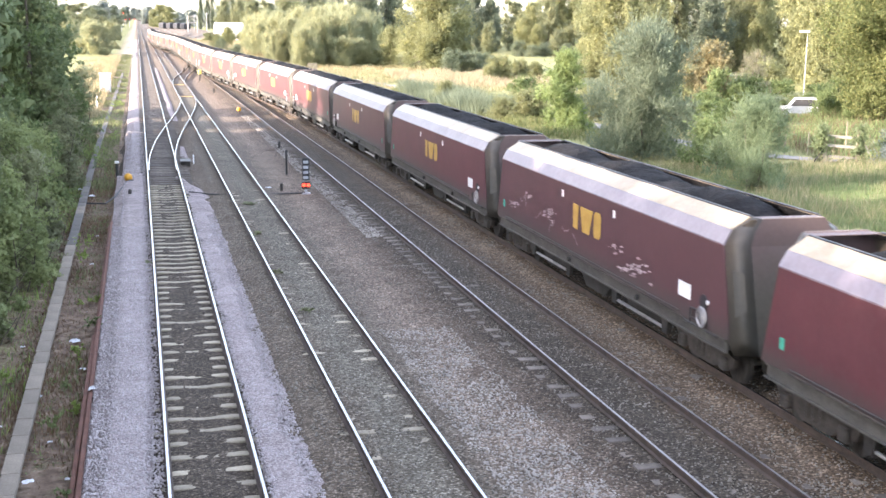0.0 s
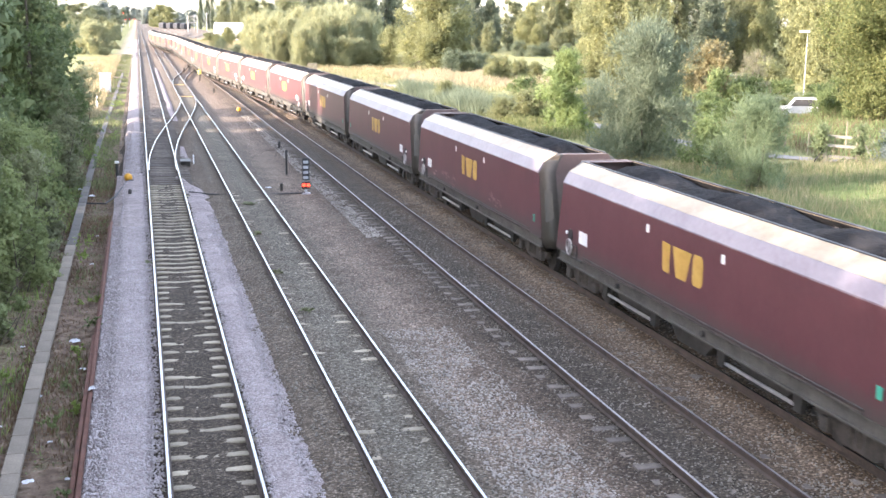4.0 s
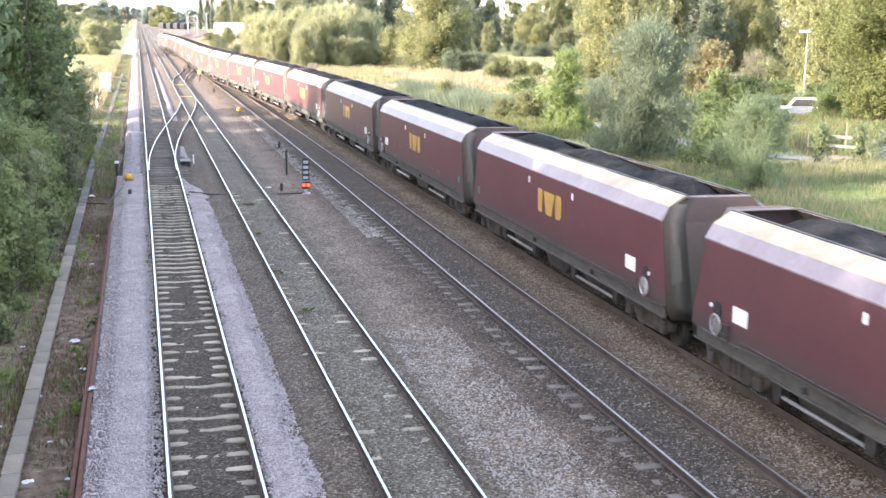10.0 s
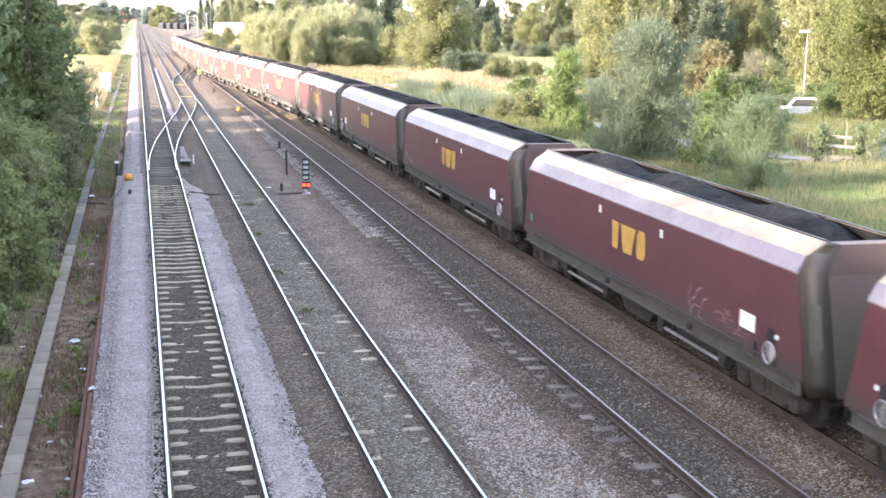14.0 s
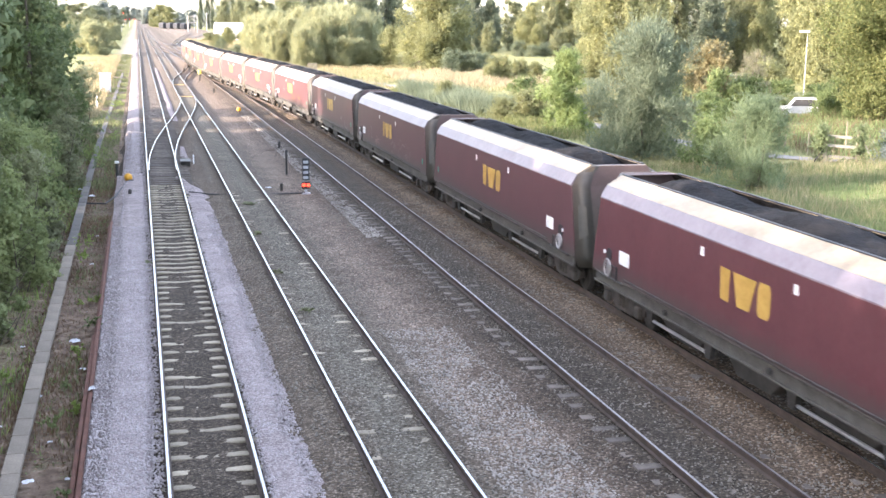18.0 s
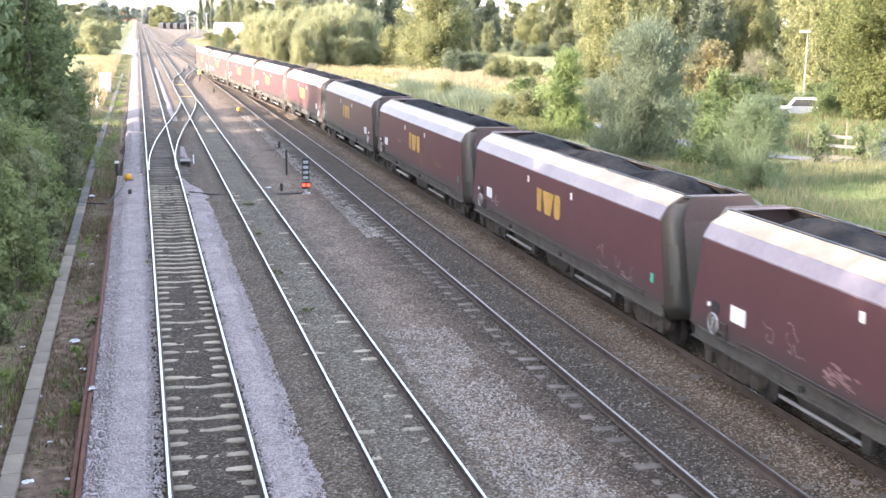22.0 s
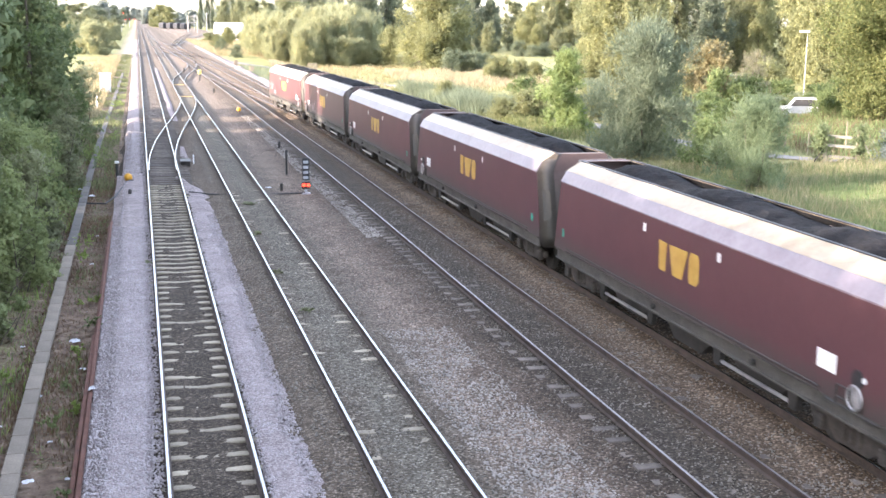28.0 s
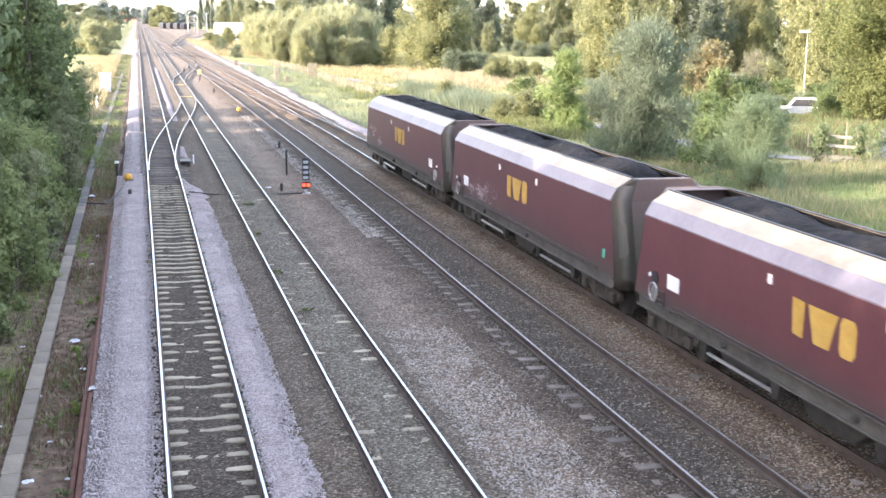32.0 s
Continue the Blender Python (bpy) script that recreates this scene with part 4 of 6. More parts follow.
    more("dusk", [(-16, 850, 15, 8.5), (-12, 1150, 15, 6), (-25.7, 1036, 29, 4.0), (-24, 760, 14.5, 8), (-11.2, 700, 8.0, 4.0), (-20, 640, 12, 6)])


plant_left()
plant_right()


def blades(rng, x, y, h, spread=0.25, width=0.03):
    """Grass: narrow upright blades, as loose quads, from arrays of places and heights."""
    n = len(x)
    a = rng.uniform(0, 2 * np.pi, n)
    lean = rng.normal(size=(n, 2)) * spread * h[:, None]
    base = np.stack([x, y, np.full(n, GZ - 0.08)], 1)
    side = np.stack([np.cos(a), np.sin(a), np.zeros(n)], 1) * (width * rng.uniform(0.6, 1.4, n))[:, None]
    tip = base + np.stack([lean[:, 0], lean[:, 1], h + 0.08], 1)
    mid = base * 0.45 + tip * 0.55 + np.stack([-lean[:, 0], -lean[:, 1], np.zeros(n)], 1) * 0.12
    return np.stack([base - side, mid - side * 0.8, tip, mid + side * 0.8], 1)


def lane_x(y):
    """Middle of the lane: it comes down beside the line and swings away to the gate."""
    return 36.2 - 0.072 * (y - 72.0) - 0.1 * np.maximum(y - 138.0, 0.0) + 7.0 * np.exp(-(y - 62.0) / 3.2)


def plant_grass():
    rng = np.random.default_rng(77)

    def field(name, label, leaf, n, x0, x1, y0, y1, h0, h1, width, keep=None, even=False):
        x, y = rng.uniform(x0, x1, n), rng.uniform(y0, y1, n)
        h = rng.uniform(h0, h1, n)
        clump = np.sin(x * 0.9 + 1.7 * np.sin(y * 0.31)) + np.sin(y * 0.57 + 1.3 * np.sin(x * 0.43))
        sel = clump + rng.normal(size=n) * 0.7 > (-9.0 if even else -0.5)
        if keep is not None:
            sel &= keep(x, y)
        x, y, h = x[sel], y[sel], h[sel] * (0.75 + 0.2 * clump[sel].clip(-1, 1.5))
        ob = quads(name, blades(rng, x, y, h, 0.3, width), MAT[leaf])
        tagged(ob, label, "grass", kind="stuff")
    by_car = lambda x, y: (np.abs(x - 0.597 * y) > 3.5) | (y < 93)
    off_lane = lambda x, y: ~((np.abs(x - lane_x(y)) < 0.8) & (y > 63))
    field("grass", "rough green grass beside the line", "leaf_grass", 70000, 17.5, 48, 30, 100, 0.15, 0.45, 0.018, off_lane)
    field("grass", "tall dry straw-coloured grass", "leaf_straw", 30000, 19, 50, 32, 120, 0.25, 0.75, 0.012, off_lane)
    field("grass", "sunlit dry meadow grass", "leaf_straw", 40000, 24, 60, 128, 262, 0.25, 0.7, 0.05, off_lane)
    field("grass", "tall dry grass before the field gate", "leaf_straw", 8000, 27, 50, 43, 62, 0.4, 1.0, 0.013)
    field("grass", "long green grass before the field gate", "leaf_grass", 34000, 24, 50, 34, 62, 0.25, 0.6, 0.015)
    field("reeds", "tall grey-green reeds beside the young tree", "leaf_grey", 18000, 27.2, 33, 97, 128, 0.9, 2.2, 0.03, off_lane)
    field("reeds", "pinkish dry reed plumes in the meadow", "leaf_reed", 15000, 34, 50, 140, 172, 0.8, 1.5, 0.045, off_lane)
    field("grass", "thick green grass between the line and the gate", "leaf_mid", 60000, 22, 47, 33, 62, 0.2, 0.5, 0.016, None, True)
    field("grass", "rough green grass in the meadow", "leaf_grass", 16000, 18, 55, 115, 180, 0.2, 0.6, 0.05, off_lane)
    field("grass", "dry grass beside the far line", "leaf_straw", 16000, 16, 40, 260, 430, 0.5, 1.2, 0.09)
    field("grass", "tall pale grass on the open bank", "leaf_straw", 26000, -9, -3.2, 98, 240, 0.4, 1.1, 0.04)
    field("grass", "weedy grass at the edge of the wood", "leaf_mid", 8000, -4.8, -2.75, 14, 110, 0.08, 0.4, 0.014)
    field("grass", "dead brown leaves and stalks beside the trough", "leaf_brown", 20000, -4.2, -2.65, 14, 80, 0.02, 0.12, 0.016)
    field("weeds", "tall mixed weeds in front of the lane", "leaf_mid", 26000, 42, 66, 64, 98, 0.4, 1.1, 0.03, by_car)
    field("weeds", "tall brown weed stalks before the parked car", "leaf_brown", 12000, 41, 66, 64, 98, 0.5, 1.2, 0.022, by_car)
    field("weeds", "green scrub between the ballast and the fence", "leaf_grey", 20000, 15.9, 23.5, 72, 200, 0.2, 0.7, 0.03)
    field("weeds", "green bramble tangle beyond the fence", "leaf_green", 20000, 21.5, 33, 76, 135, 0.3, 0.9, 0.035)
    field("grass", "fresh green grass along the cess", "leaf_grass", 22000, -3.3, -1.35, 58, 260, 0.08, 0.4, 0.025)
    field("weeds", "sparse weeds in the cess", "leaf_mid", 6000, -2.2, -1.35, 14, 170, 0.04, 0.2, 0.014)
    field("grass", "dry brown stalks and dead leaves in the cess", "leaf_brown", 26000, -3.0, -1.25, 14, 70, 0.02, 0.12, 0.014)
    field("weeds", "low green weeds along the trough", "leaf_lime", 3000, -3.6, -2.6, 14, 70, 0.05, 0.32, 0.016)


plant_grass()


def fallen_leaves():
    """Dead leaves, twigs and bits lying flat in the cess and along the wood."""
    rng = np.random.default_rng(51)
    for name, label, leaf, n, size, slim in (("leaf_litter", "brown dead leaves lying along the cess", "leaf_brown", 12000, 0.04, 0.6), ("twigs", "pale dry twigs scattered along the cess", "leaf_twig", 3500, 0.11, 0.06), ("moss", "low mossy growth in patches on the soil", "leaf_mid", 5000, 0.035, 0.7)):
        x = rng.uniform(-4.0, -1.22, n)
        y = 14 + 52 * rng.uniform(0, 1, n) ** 1.4
        if name == "moss":
            keep = np.sin(x * 3.1 + 2 * np.sin(y * 0.9)) + np.sin(y * 1.3 + x) > 0.7
            x, y = x[keep], y[keep]
        z = np.array([ground_height(a, b) for a, b in zip(x, y)]) + rng.uniform(0.005, 0.03, len(x))
        flat = np.tile(np.array((0.0, 0.0, 2.2)), (len(x), 1))
        ob = quads(name, leaf_quads(rng, np.stack([x, y, z], 1), flat, size, slim), MAT[leaf])
        tagged(ob, label, "litter", kind="stuff")


fallen_leaves()


# ---------------------------------------------------------------- coal train
PITCH_M, SPEED = 17.95, 10.463
HALF, END = 1.38, 7.85
FLARE = 0.45  # the ends lean outwards towards the bottom


def build_wagon():
    w = empty("coal_wagon")
    tagged(w, "maroon bogie coal hopper wagon loaded with black coal", "railway wagon", group="wagons of the coal train")
    for s in (-1, 1):
        bm = B()
        prism(bm, [(-END - FLARE, 1.10), (END + FLARE, 1.10), (END, 3.055), (-END, 3.055)], *sorted((s * HALF, s * (HALF - 0.05))), axis="x")
        part("side_panel", bm, MAT["maroon"], w)
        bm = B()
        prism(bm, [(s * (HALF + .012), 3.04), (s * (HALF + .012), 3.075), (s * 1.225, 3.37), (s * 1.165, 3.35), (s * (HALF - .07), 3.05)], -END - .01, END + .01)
        part("lower_slope", bm, MAT["low_slope"], w, "purple-grey lower roof slope with shade in its colour")
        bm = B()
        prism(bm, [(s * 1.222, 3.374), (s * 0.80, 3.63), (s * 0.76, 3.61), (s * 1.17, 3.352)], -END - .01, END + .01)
        part("upper_slope", bm, MAT["slope"], w, "pale upper roof slope with sun glare in its colour")
        bm = B()
        box(bm, *sorted((s * 0.745, s * 0.81)), -END, END, 3.615, 3.655, 0.01)
        part("top_rail", bm, MAT["black_paint"], w)
        bm = B()
        prism(bm, [(s * 1.15, 3.33), (s * 0.755, 3.60), (s * 0.74, 3.59), (s * 1.12, 3.20), (s * 1.30, 2.6), (s * 1.32, 2.6)], -END + .02, END - .02)
        part("lining", bm, MAT["coal"], w, "soot-black inner lining")
        bm = B()
        prism(bm, [(s * 1.28, 0.79), (s * 1.38, 0.79), (s * 1.38, 0.83), (s * 1.32, 0.83), (s * 1.32, 1.05), (s * 1.38, 1.05), (s * 1.38, 1.09), (s * 1.28, 1.09)], -END - 0.3, END + 0.3)
        part("solebar", bm, MAT["sill"], w, "dusty grey side sill")
        for z, tone in ((1.13, "casting"), (1.21, "steel_grey")):
            bm = B()
            rod(bm, (s * 1.41, -7.2, z), (s * 1.41, 6.0, z), 0.018, seg=6)
            for y in np.arange(-7.0, 6.0, 1.8):
                rod(bm, (s * 1.36, y, z), (s * 1.42, y, z), 0.012, seg=5)
            part("air_pipe", bm, MAT[tone], w, "thin grey air pipe")
        for y in (-3.3, 3.3):
            bm = B()
            rod(bm, (s * 1.16, y - 1.4, 0.47), (s * 1.16, y + 1.4, 0.47), 0.04, seg=8)
            part("door_bar", bm, MAT["pipe"], w, "bright worn door bar")
        for y in (-4.85, -1.75, 1.75, 4.85):
            bm = B()
            prism(bm, [(y - .22, 0.9), (y + .22, 0.9), (y + .12, 0.38), (y - .12, 0.38)], *sorted((s * 1.10, s * 1.22)), axis="x")
            part("door_hanger", bm, MAT["steel_dark"], w)
        for y in (-1.2, 3.6):
            bm = B()
            rod(bm, (s * 1.37, y, .96), (s * 1.44, y, .96), .07, seg=10)
            part("sill_lamp_bracket", bm, MAT["steel_dark"], w)
        for y in (-1.92, 1.92):
            bm = B()
            box(bm, *sorted((s * HALF, s * (HALF + .008))), y - .08, y + .08, 2.65, 2.84)
            part("plate", bm, MAT["white_paint"], w, "small white plate")
        # plain yellow shapes for the operator's mark
        face = sorted((s * HALF, s * (HALF + .007)))
        for outline in ([(s * -.62, 2.58), (s * -1.06, 2.60), (s * -1.00, 1.92), (s * -.66, 1.90)], [(s * -.50, 2.58), (s * .46, 2.58), (s * .22, 1.90), (s * -.28, 1.90)],
                        [(s * .62, 2.60), (s * .96, 2.60), (s * 1.04, 2.46), (s * 1.04, 2.02), (s * .94, 1.90), (s * .60, 1.90), (s * .54, 2.02), (s * .54, 2.48)]):
            bm = B()
            prism(bm, outline, *face, axis="x")
            part("yellow_mark", bm, MAT["yellow_paint"], w, "plain yellow painted block")
        bm = B()
        box(bm, *sorted((s * HALF, s * (HALF + .010))), 5.84, 6.46, 1.55, 1.89)
        part("data_panel", bm, MAT["white_paint"], w, "white data panel")
        bm = B()
        box(bm, *sorted((s * HALF, s * (HALF + .010))), -7.64, -7.48, 1.50, 1.73)
        part("green_plate", bm, MAT["green_paint"], w, "small green plate")
        turn = Matrix.Rotation(math.pi / 2, 4, "Y")
        bm = B()
        bmesh.ops.create_cone(bm, cap_ends=True, segments=14, radius1=.17, radius2=.17, depth=.03, matrix=Matrix.Translation((s * 1.392, 7.12, 1.66)) @ turn)
        part("brake_boss", bm, MAT["black_paint"], w)
        bm = B()
        ring = [[bm.verts.new((s * (1.43 + .025 * math.sin(v * math.pi / 3)), 7.12 + (.21 + .025 * math.cos(v * math.pi / 3)) * math.cos(u * math.pi / 9), 1.33 + (.21 + .025 * math.cos(v * math.pi / 3)) * math.sin(u * math.pi / 9))) for v in range(6)] for u in range(18)]
        for u in range(18):
            for v in range(6):
                bm.faces.new((ring[u][v], ring[(u + 1) % 18][v], ring[(u + 1) % 18][(v + 1) % 6], ring[u][(v + 1) % 6]))
        bmesh.ops.recalc_face_normals(bm, faces=bm.faces[:])
        wheel = part("brake_wheel", bm, MAT["pipe"], w, "pale worn brake handwheel")
        bm = B()
        prism(bm, [(7.00, 1.50), (7.08, 1.53), (7.24, 1.16), (7.16, 1.13)], *sorted((s * 1.40, s * 1.45)), axis="x")
        part("spoke", bm, MAT["pipe"], wheel)
        bm = B()
        rod(bm, (s * 1.37, 7.12, 1.33), (s * 1.40, 7.12, 1.33), .19, .17, 16)
        part("hub", bm, MAT["pipe"], wheel, "bright worn disc")
        bm = B()
        rod(bm, (s * 1.40, 7.36, 1.70), (s * 1.44, 7.36, 1.70), .05)
        part("valve", bm, MAT["white_paint"], w)
        bm = B()
        box(bm, *sorted((s * 1.02, s * 1.42)), 6.2, 7.8, 1.03, 1.08, 0.01)
        part("step_board", bm, MAT["steel_grey"], w)
        bm = B()
        for z in (1.20, 1.42):
            rod(bm, (s * 1.41, 6.55, z), (s * 1.41, 6.95, z), .02, seg=6)
        for y in (6.55, 6.95):
            rod(bm, (s * 1.41, y, 1.05), (s * 1.41, y, 1.42), .02, seg=6)
        part("hand_rail", bm, MAT["steel_grey"], w)
    for e in (-1, 1):
        # end: a middle plate and two slanted corner panels
        levels = [(0.80, 1.28, 0.80), (1.10, 1.375, 0.82), (3.06, 1.375, 0.95), (3.37, 1.22, 0.88), (3.63, 0.80, 0.72)]
        out = {z: max(0.0, (3.06 - z) / 1.96) for z, _, _ in levels}
        bm = B()
        rows_ = [[bm.verts.new((x, e * (END + 0.36 + 0.3 * out[z] - back), z)) for back in (0.0, 0.05) for x in (-c, c)] for z, _, c in levels]
        for a_, b_ in zip(rows_, rows_[1:]):
            bm.faces.new((a_[0], a_[1], b_[1], b_[0]))
            bm.faces.new((a_[2], a_[3], b_[3], b_[2]))
            bm.faces.new((a_[0], a_[2], b_[2], b_[0]))
            bm.faces.new((a_[1], a_[3], b_[3], b_[1]))
        bm.faces.new(rows_[0][:2] + rows_[0][:1:-1])
        bm.faces.new(rows_[-1][:2] + rows_[-1][:1:-1])
        bmesh.ops.recalc_face_normals(bm, faces=bm.faces[:])
        part("end_plate", bm, MAT["end_brown"], w, "sooty brown end plate")
        for s in (-1, 1):
            bm = B()
            rows_ = [[bm.verts.new(p) for p in ((s * c, e * (END + 0.365 + 0.3 * out[z]), z), (s * (sx + .004), e * (END - .01 + FLARE * out[z]), z), (s * (sx - .05), e * (END - .03 + FLARE * out[z]), z), (s * (c - .02), e * (END + 0.30 + 0.3 * out[z]), z))] for z, sx, c in levels]
            for a_, b_ in zip(rows_, rows_[1:]):
                for q in range(4):
                    bm.faces.new((a_[q], a_[(q + 1) % 4], b_[(q + 1) % 4], b_[q]))
            bm.faces.new(rows_[0])
            bm.faces.new(rows_[-1])
            bmesh.ops.recalc_face_normals(bm, faces=bm.faces[:])
            part("corner_panel", bm, MAT["end_plate"], w, "slanted grey-green corner panel", True)
        bm = B()
        box(bm, -.715, .715, *sorted((e * (END - .02), e * (END + .35))), 3.605, 3.625)
        part("end_deck", bm, MAT["end_brown"], w)
        bm = B()
        box(bm, -.70, .70, *sorted((e * (END + .315), e * (END + .355))), 3.622, 3.65, 0.008)
        part("end_rail", bm, MAT["worn_edge"], w)
        bm = B()
        box(bm, -1.2, 1.2, *sorted((e * (END - .2), e * (END + .05))), 0.79, 1.09, 0.02)
        part("headstock", bm, MAT["steel_dark"], w)
        bm = B()
        box(bm, -.13, .13, *sorted((e * END, e * (END + 1.115))), 0.78, 1.0, 0.03)
        box(bm, -.2, .2, *sorted((e * (END + 0.7), e * (END + 1.1))), 0.72, 1.06, 0.03)
        part("coupler", bm, MAT["steel_dark"], w)
        bm = B()
        rod(bm, (.5, e * END, .95), (.42, e * (END + .55), .6), .03, seg=6)
        rod(bm, (.42, e * (END + .55), .6), (.4, e * (END + 1.1), .8), .03, seg=6)
        part("brake_hose", bm, MAT["black_paint"], w)
    for y in (-2.6, 2.6):
        bm = B()
        box(bm, -.80, .80, y - .05, y + .05, 3.43, 3.485, 0.01)
        part("cross_stay", bm, MAT["worn_edge"], w, "grey steel cross stay")
    # load: uneven coal surface
    verts, faces = [], []
    nx, ny = 14, 80
    for j in range(ny + 1):
        y = -END + 0.06 + (2 * END - 0.12) * j / ny
        pile = 0.20 * math.cos(y * 2 * math.pi / 5.2) + 0.30 * noise.noise((y * 0.5, 0, 8.0))
        edge = smooth_step(0.0, 2.0, END - abs(y))
        for i in range(nx + 1):
            x = -1.14 + 2.28 * i / nx
            z = 3.29 + 0.58 * (1 - (x / 1.14) ** 2) * (0.70 + 0.7 * pile) - 0.62 * (1 - edge) + 0.05 * noise.noise((x * 4, y * 4, 2.0))
            verts.append((x, y, min(z, 3.86 - 0.62 * max(0.0, abs(x) - 0.2))))
    for j in range(ny):
        for i in range(nx):
            a = j * (nx + 1) + i
            faces.append((a, a + 1, a + nx + 2, a + nx + 1))
    raw("coal_load", verts, faces, MAT["coal"], w, "heaped black coal")
    bm = B()
    box(bm, -1.25, 1.25, -END + .2, END - .2, 0.9, 1.06)
    part("floor_frame", bm, MAT["steel_dark"], w)
    for y in (-3.3, 0.0, 3.3):
        bm = B()
        prism(bm, [(y - 1.5, 0.95), (y + 1.5, 0.95), (y + .7, 0.30), (y - .7, 0.30)], -1.05, 1.05, axis="x")
        part("hopper_door", bm, MAT["steel_dark"], w)
    for e in (-1, 1):
        bg = empty("bogie", (0, e * 6.7, 0))
        bg.parent = w
        for s in (-1, 1):
            bm = B()
            prism(bm, [(-1.42, .62), (-1.30, .40), (-.75, .40), (-.50, .24), (.50, .24), (.75, .40), (1.30, .40), (1.42, .62), (.7, .74), (.4, .86), (-.4, .86), (-.7, .74)], *sorted((s * .98, s * 1.10)), axis="x")
            part("side_frame", bm, MAT["casting"], bg)
            for y in (-1.0, 1.0):
                bm = B()
                box(bm, *sorted((s * 1.06, s * 1.20)), y - .15, y + .15, .30, .58, 0.03)
                part("axle_box", bm, MAT["casting"], bg)
            for y in (-.24, 0, .24):
                bm = B()
                rod(bm, (s * 1.08, y, .34), (s * 1.08, y, .70), .075, seg=8)
                part("spring", bm, MAT["casting"], bg)
        bm = B()
        box(bm, -1.0, 1.0, -.25, .25, .45, .85, 0.03)
        part("bolster", bm, MAT["steel_dark"], bg)
        for y in (-1.0, 1.0):
            bm = B()
            turn = Matrix.Rotation(math.pi / 2, 4, "Y")
            rod(bm, (-1.02, 0, 0), (1.02, 0, 0), .075, seg=8)
            for s in (-1, 1):
                bmesh.ops.create_cone(bm, cap_ends=True, segments=28, radius1=.42, radius2=.42, depth=.12, matrix=Matrix.Translation((s * .7525, 0, 0)) @ turn)
                bmesh.ops.create_cone(bm, cap_ends=True, segments=28, radius1=.45, radius2=.45, depth=.03, matrix=Matrix.Translation((s * .685, 0, 0)) @ turn)
                for q in range(2):
                    a = q * math.pi
                    box(bm, *sorted((s * .80, s * .83)), .2 * math.cos(a) - .06, .2 * math.cos(a) + .06, .2 * math.sin(a) - .06, .2 * math.sin(a) + .06)
            ws = part("wheelset", bm, MAT["steel_dark"], bg)
            ws.location = (0, y, 0.42)
    return w


# which end carries the brake gear: 1 for the leading end of travel away, 0 for the other
TURNED = {-1: 1, 0: 1, 1: 1, 2: 1, 5: 1, 7: 1, 9: 1, 10: 1, 12: 1, 16: 1, 17: 1, 21: 1}


def wagon_pose(i, t):
    y = 21.0 + PITCH_M * (i - 0.5) - SPEED * t
    x = 0.5 * (x_train(y - 6) + x_train(y + 6))
    slope = (x_train(y + 6) - x_train(y - 6)) / 12.0
    return pose(x, y, 0, 0, 0, -math.degrees(math.atan(slope)) + (180 if TURNED.get(i) else 0))


first = build_wagon()
WAGONS = {-1: first}
for i in range(0, 22):
    WAGONS[i] = copy_thing(first, pose(0, 0, 0))
for i, w in WAGONS.items():
    w.matrix_basis = wagon_pose(i, 0.0)


def add_spray(w, seed, y0, y1, z0, z1, n, side, tone, smudged):
    """Faded unreadable spray paint: ragged strokes, or rubbed patches, on one side of a wagon."""
    rnd = random.Random(seed)
    bm = B()
    x = side * (HALF + .006)
    if smudged:
        spots = [(rnd.uniform(y0, y1), rnd.uniform(z0, z1)) for _ in range(5)]
        for _ in range(n * 2):
            y, z = rnd.choice(spots)
            y, z = y + rnd.gauss(0, .22), min(z1 + .1, max(z0 - .05, z + rnd.gauss(0, .07)))
            long, high = rnd.uniform(.05, .22), rnd.uniform(.01, .04)
            bm.faces.new([bm.verts.new((x + side * rnd.uniform(0, .002), y + long * rnd.uniform(.6, 1.3) * math.cos(q * 1.047), z + .1 * math.cos(q * 1.047) * long + high * rnd.uniform(.5, 1.4) * math.sin(q * 1.047))) for q in range(6)])
    else:
        for _ in range(max(3, n // 4)):
            y, z, a = rnd.uniform(y0, y1), rnd.uniform(z0, z1), rnd.uniform(0, 6.28)
            last = None
            for q in range(rnd.randint(7, 15)):
                wd = rnd.uniform(.010, .028)
                c, d = math.cos(a), math.sin(a)
                pair = [bm.verts.new((x, y - d * wd, z + c * wd)), bm.verts.new((x, y + d * wd, z - c * wd))]
                if last:
                    bm.faces.new((last[0], last[1], pair[1], pair[0]))
                last = pair
                y, z, a = y + c * .08, min(z1 + .12, max(z0 - .08, z + d * .08)), a + rnd.uniform(-.9, 1.1)
    tagged(part("faded_spray", bm, MAT[tone], w, "faded unreadable spray marks"), kind="stuff")


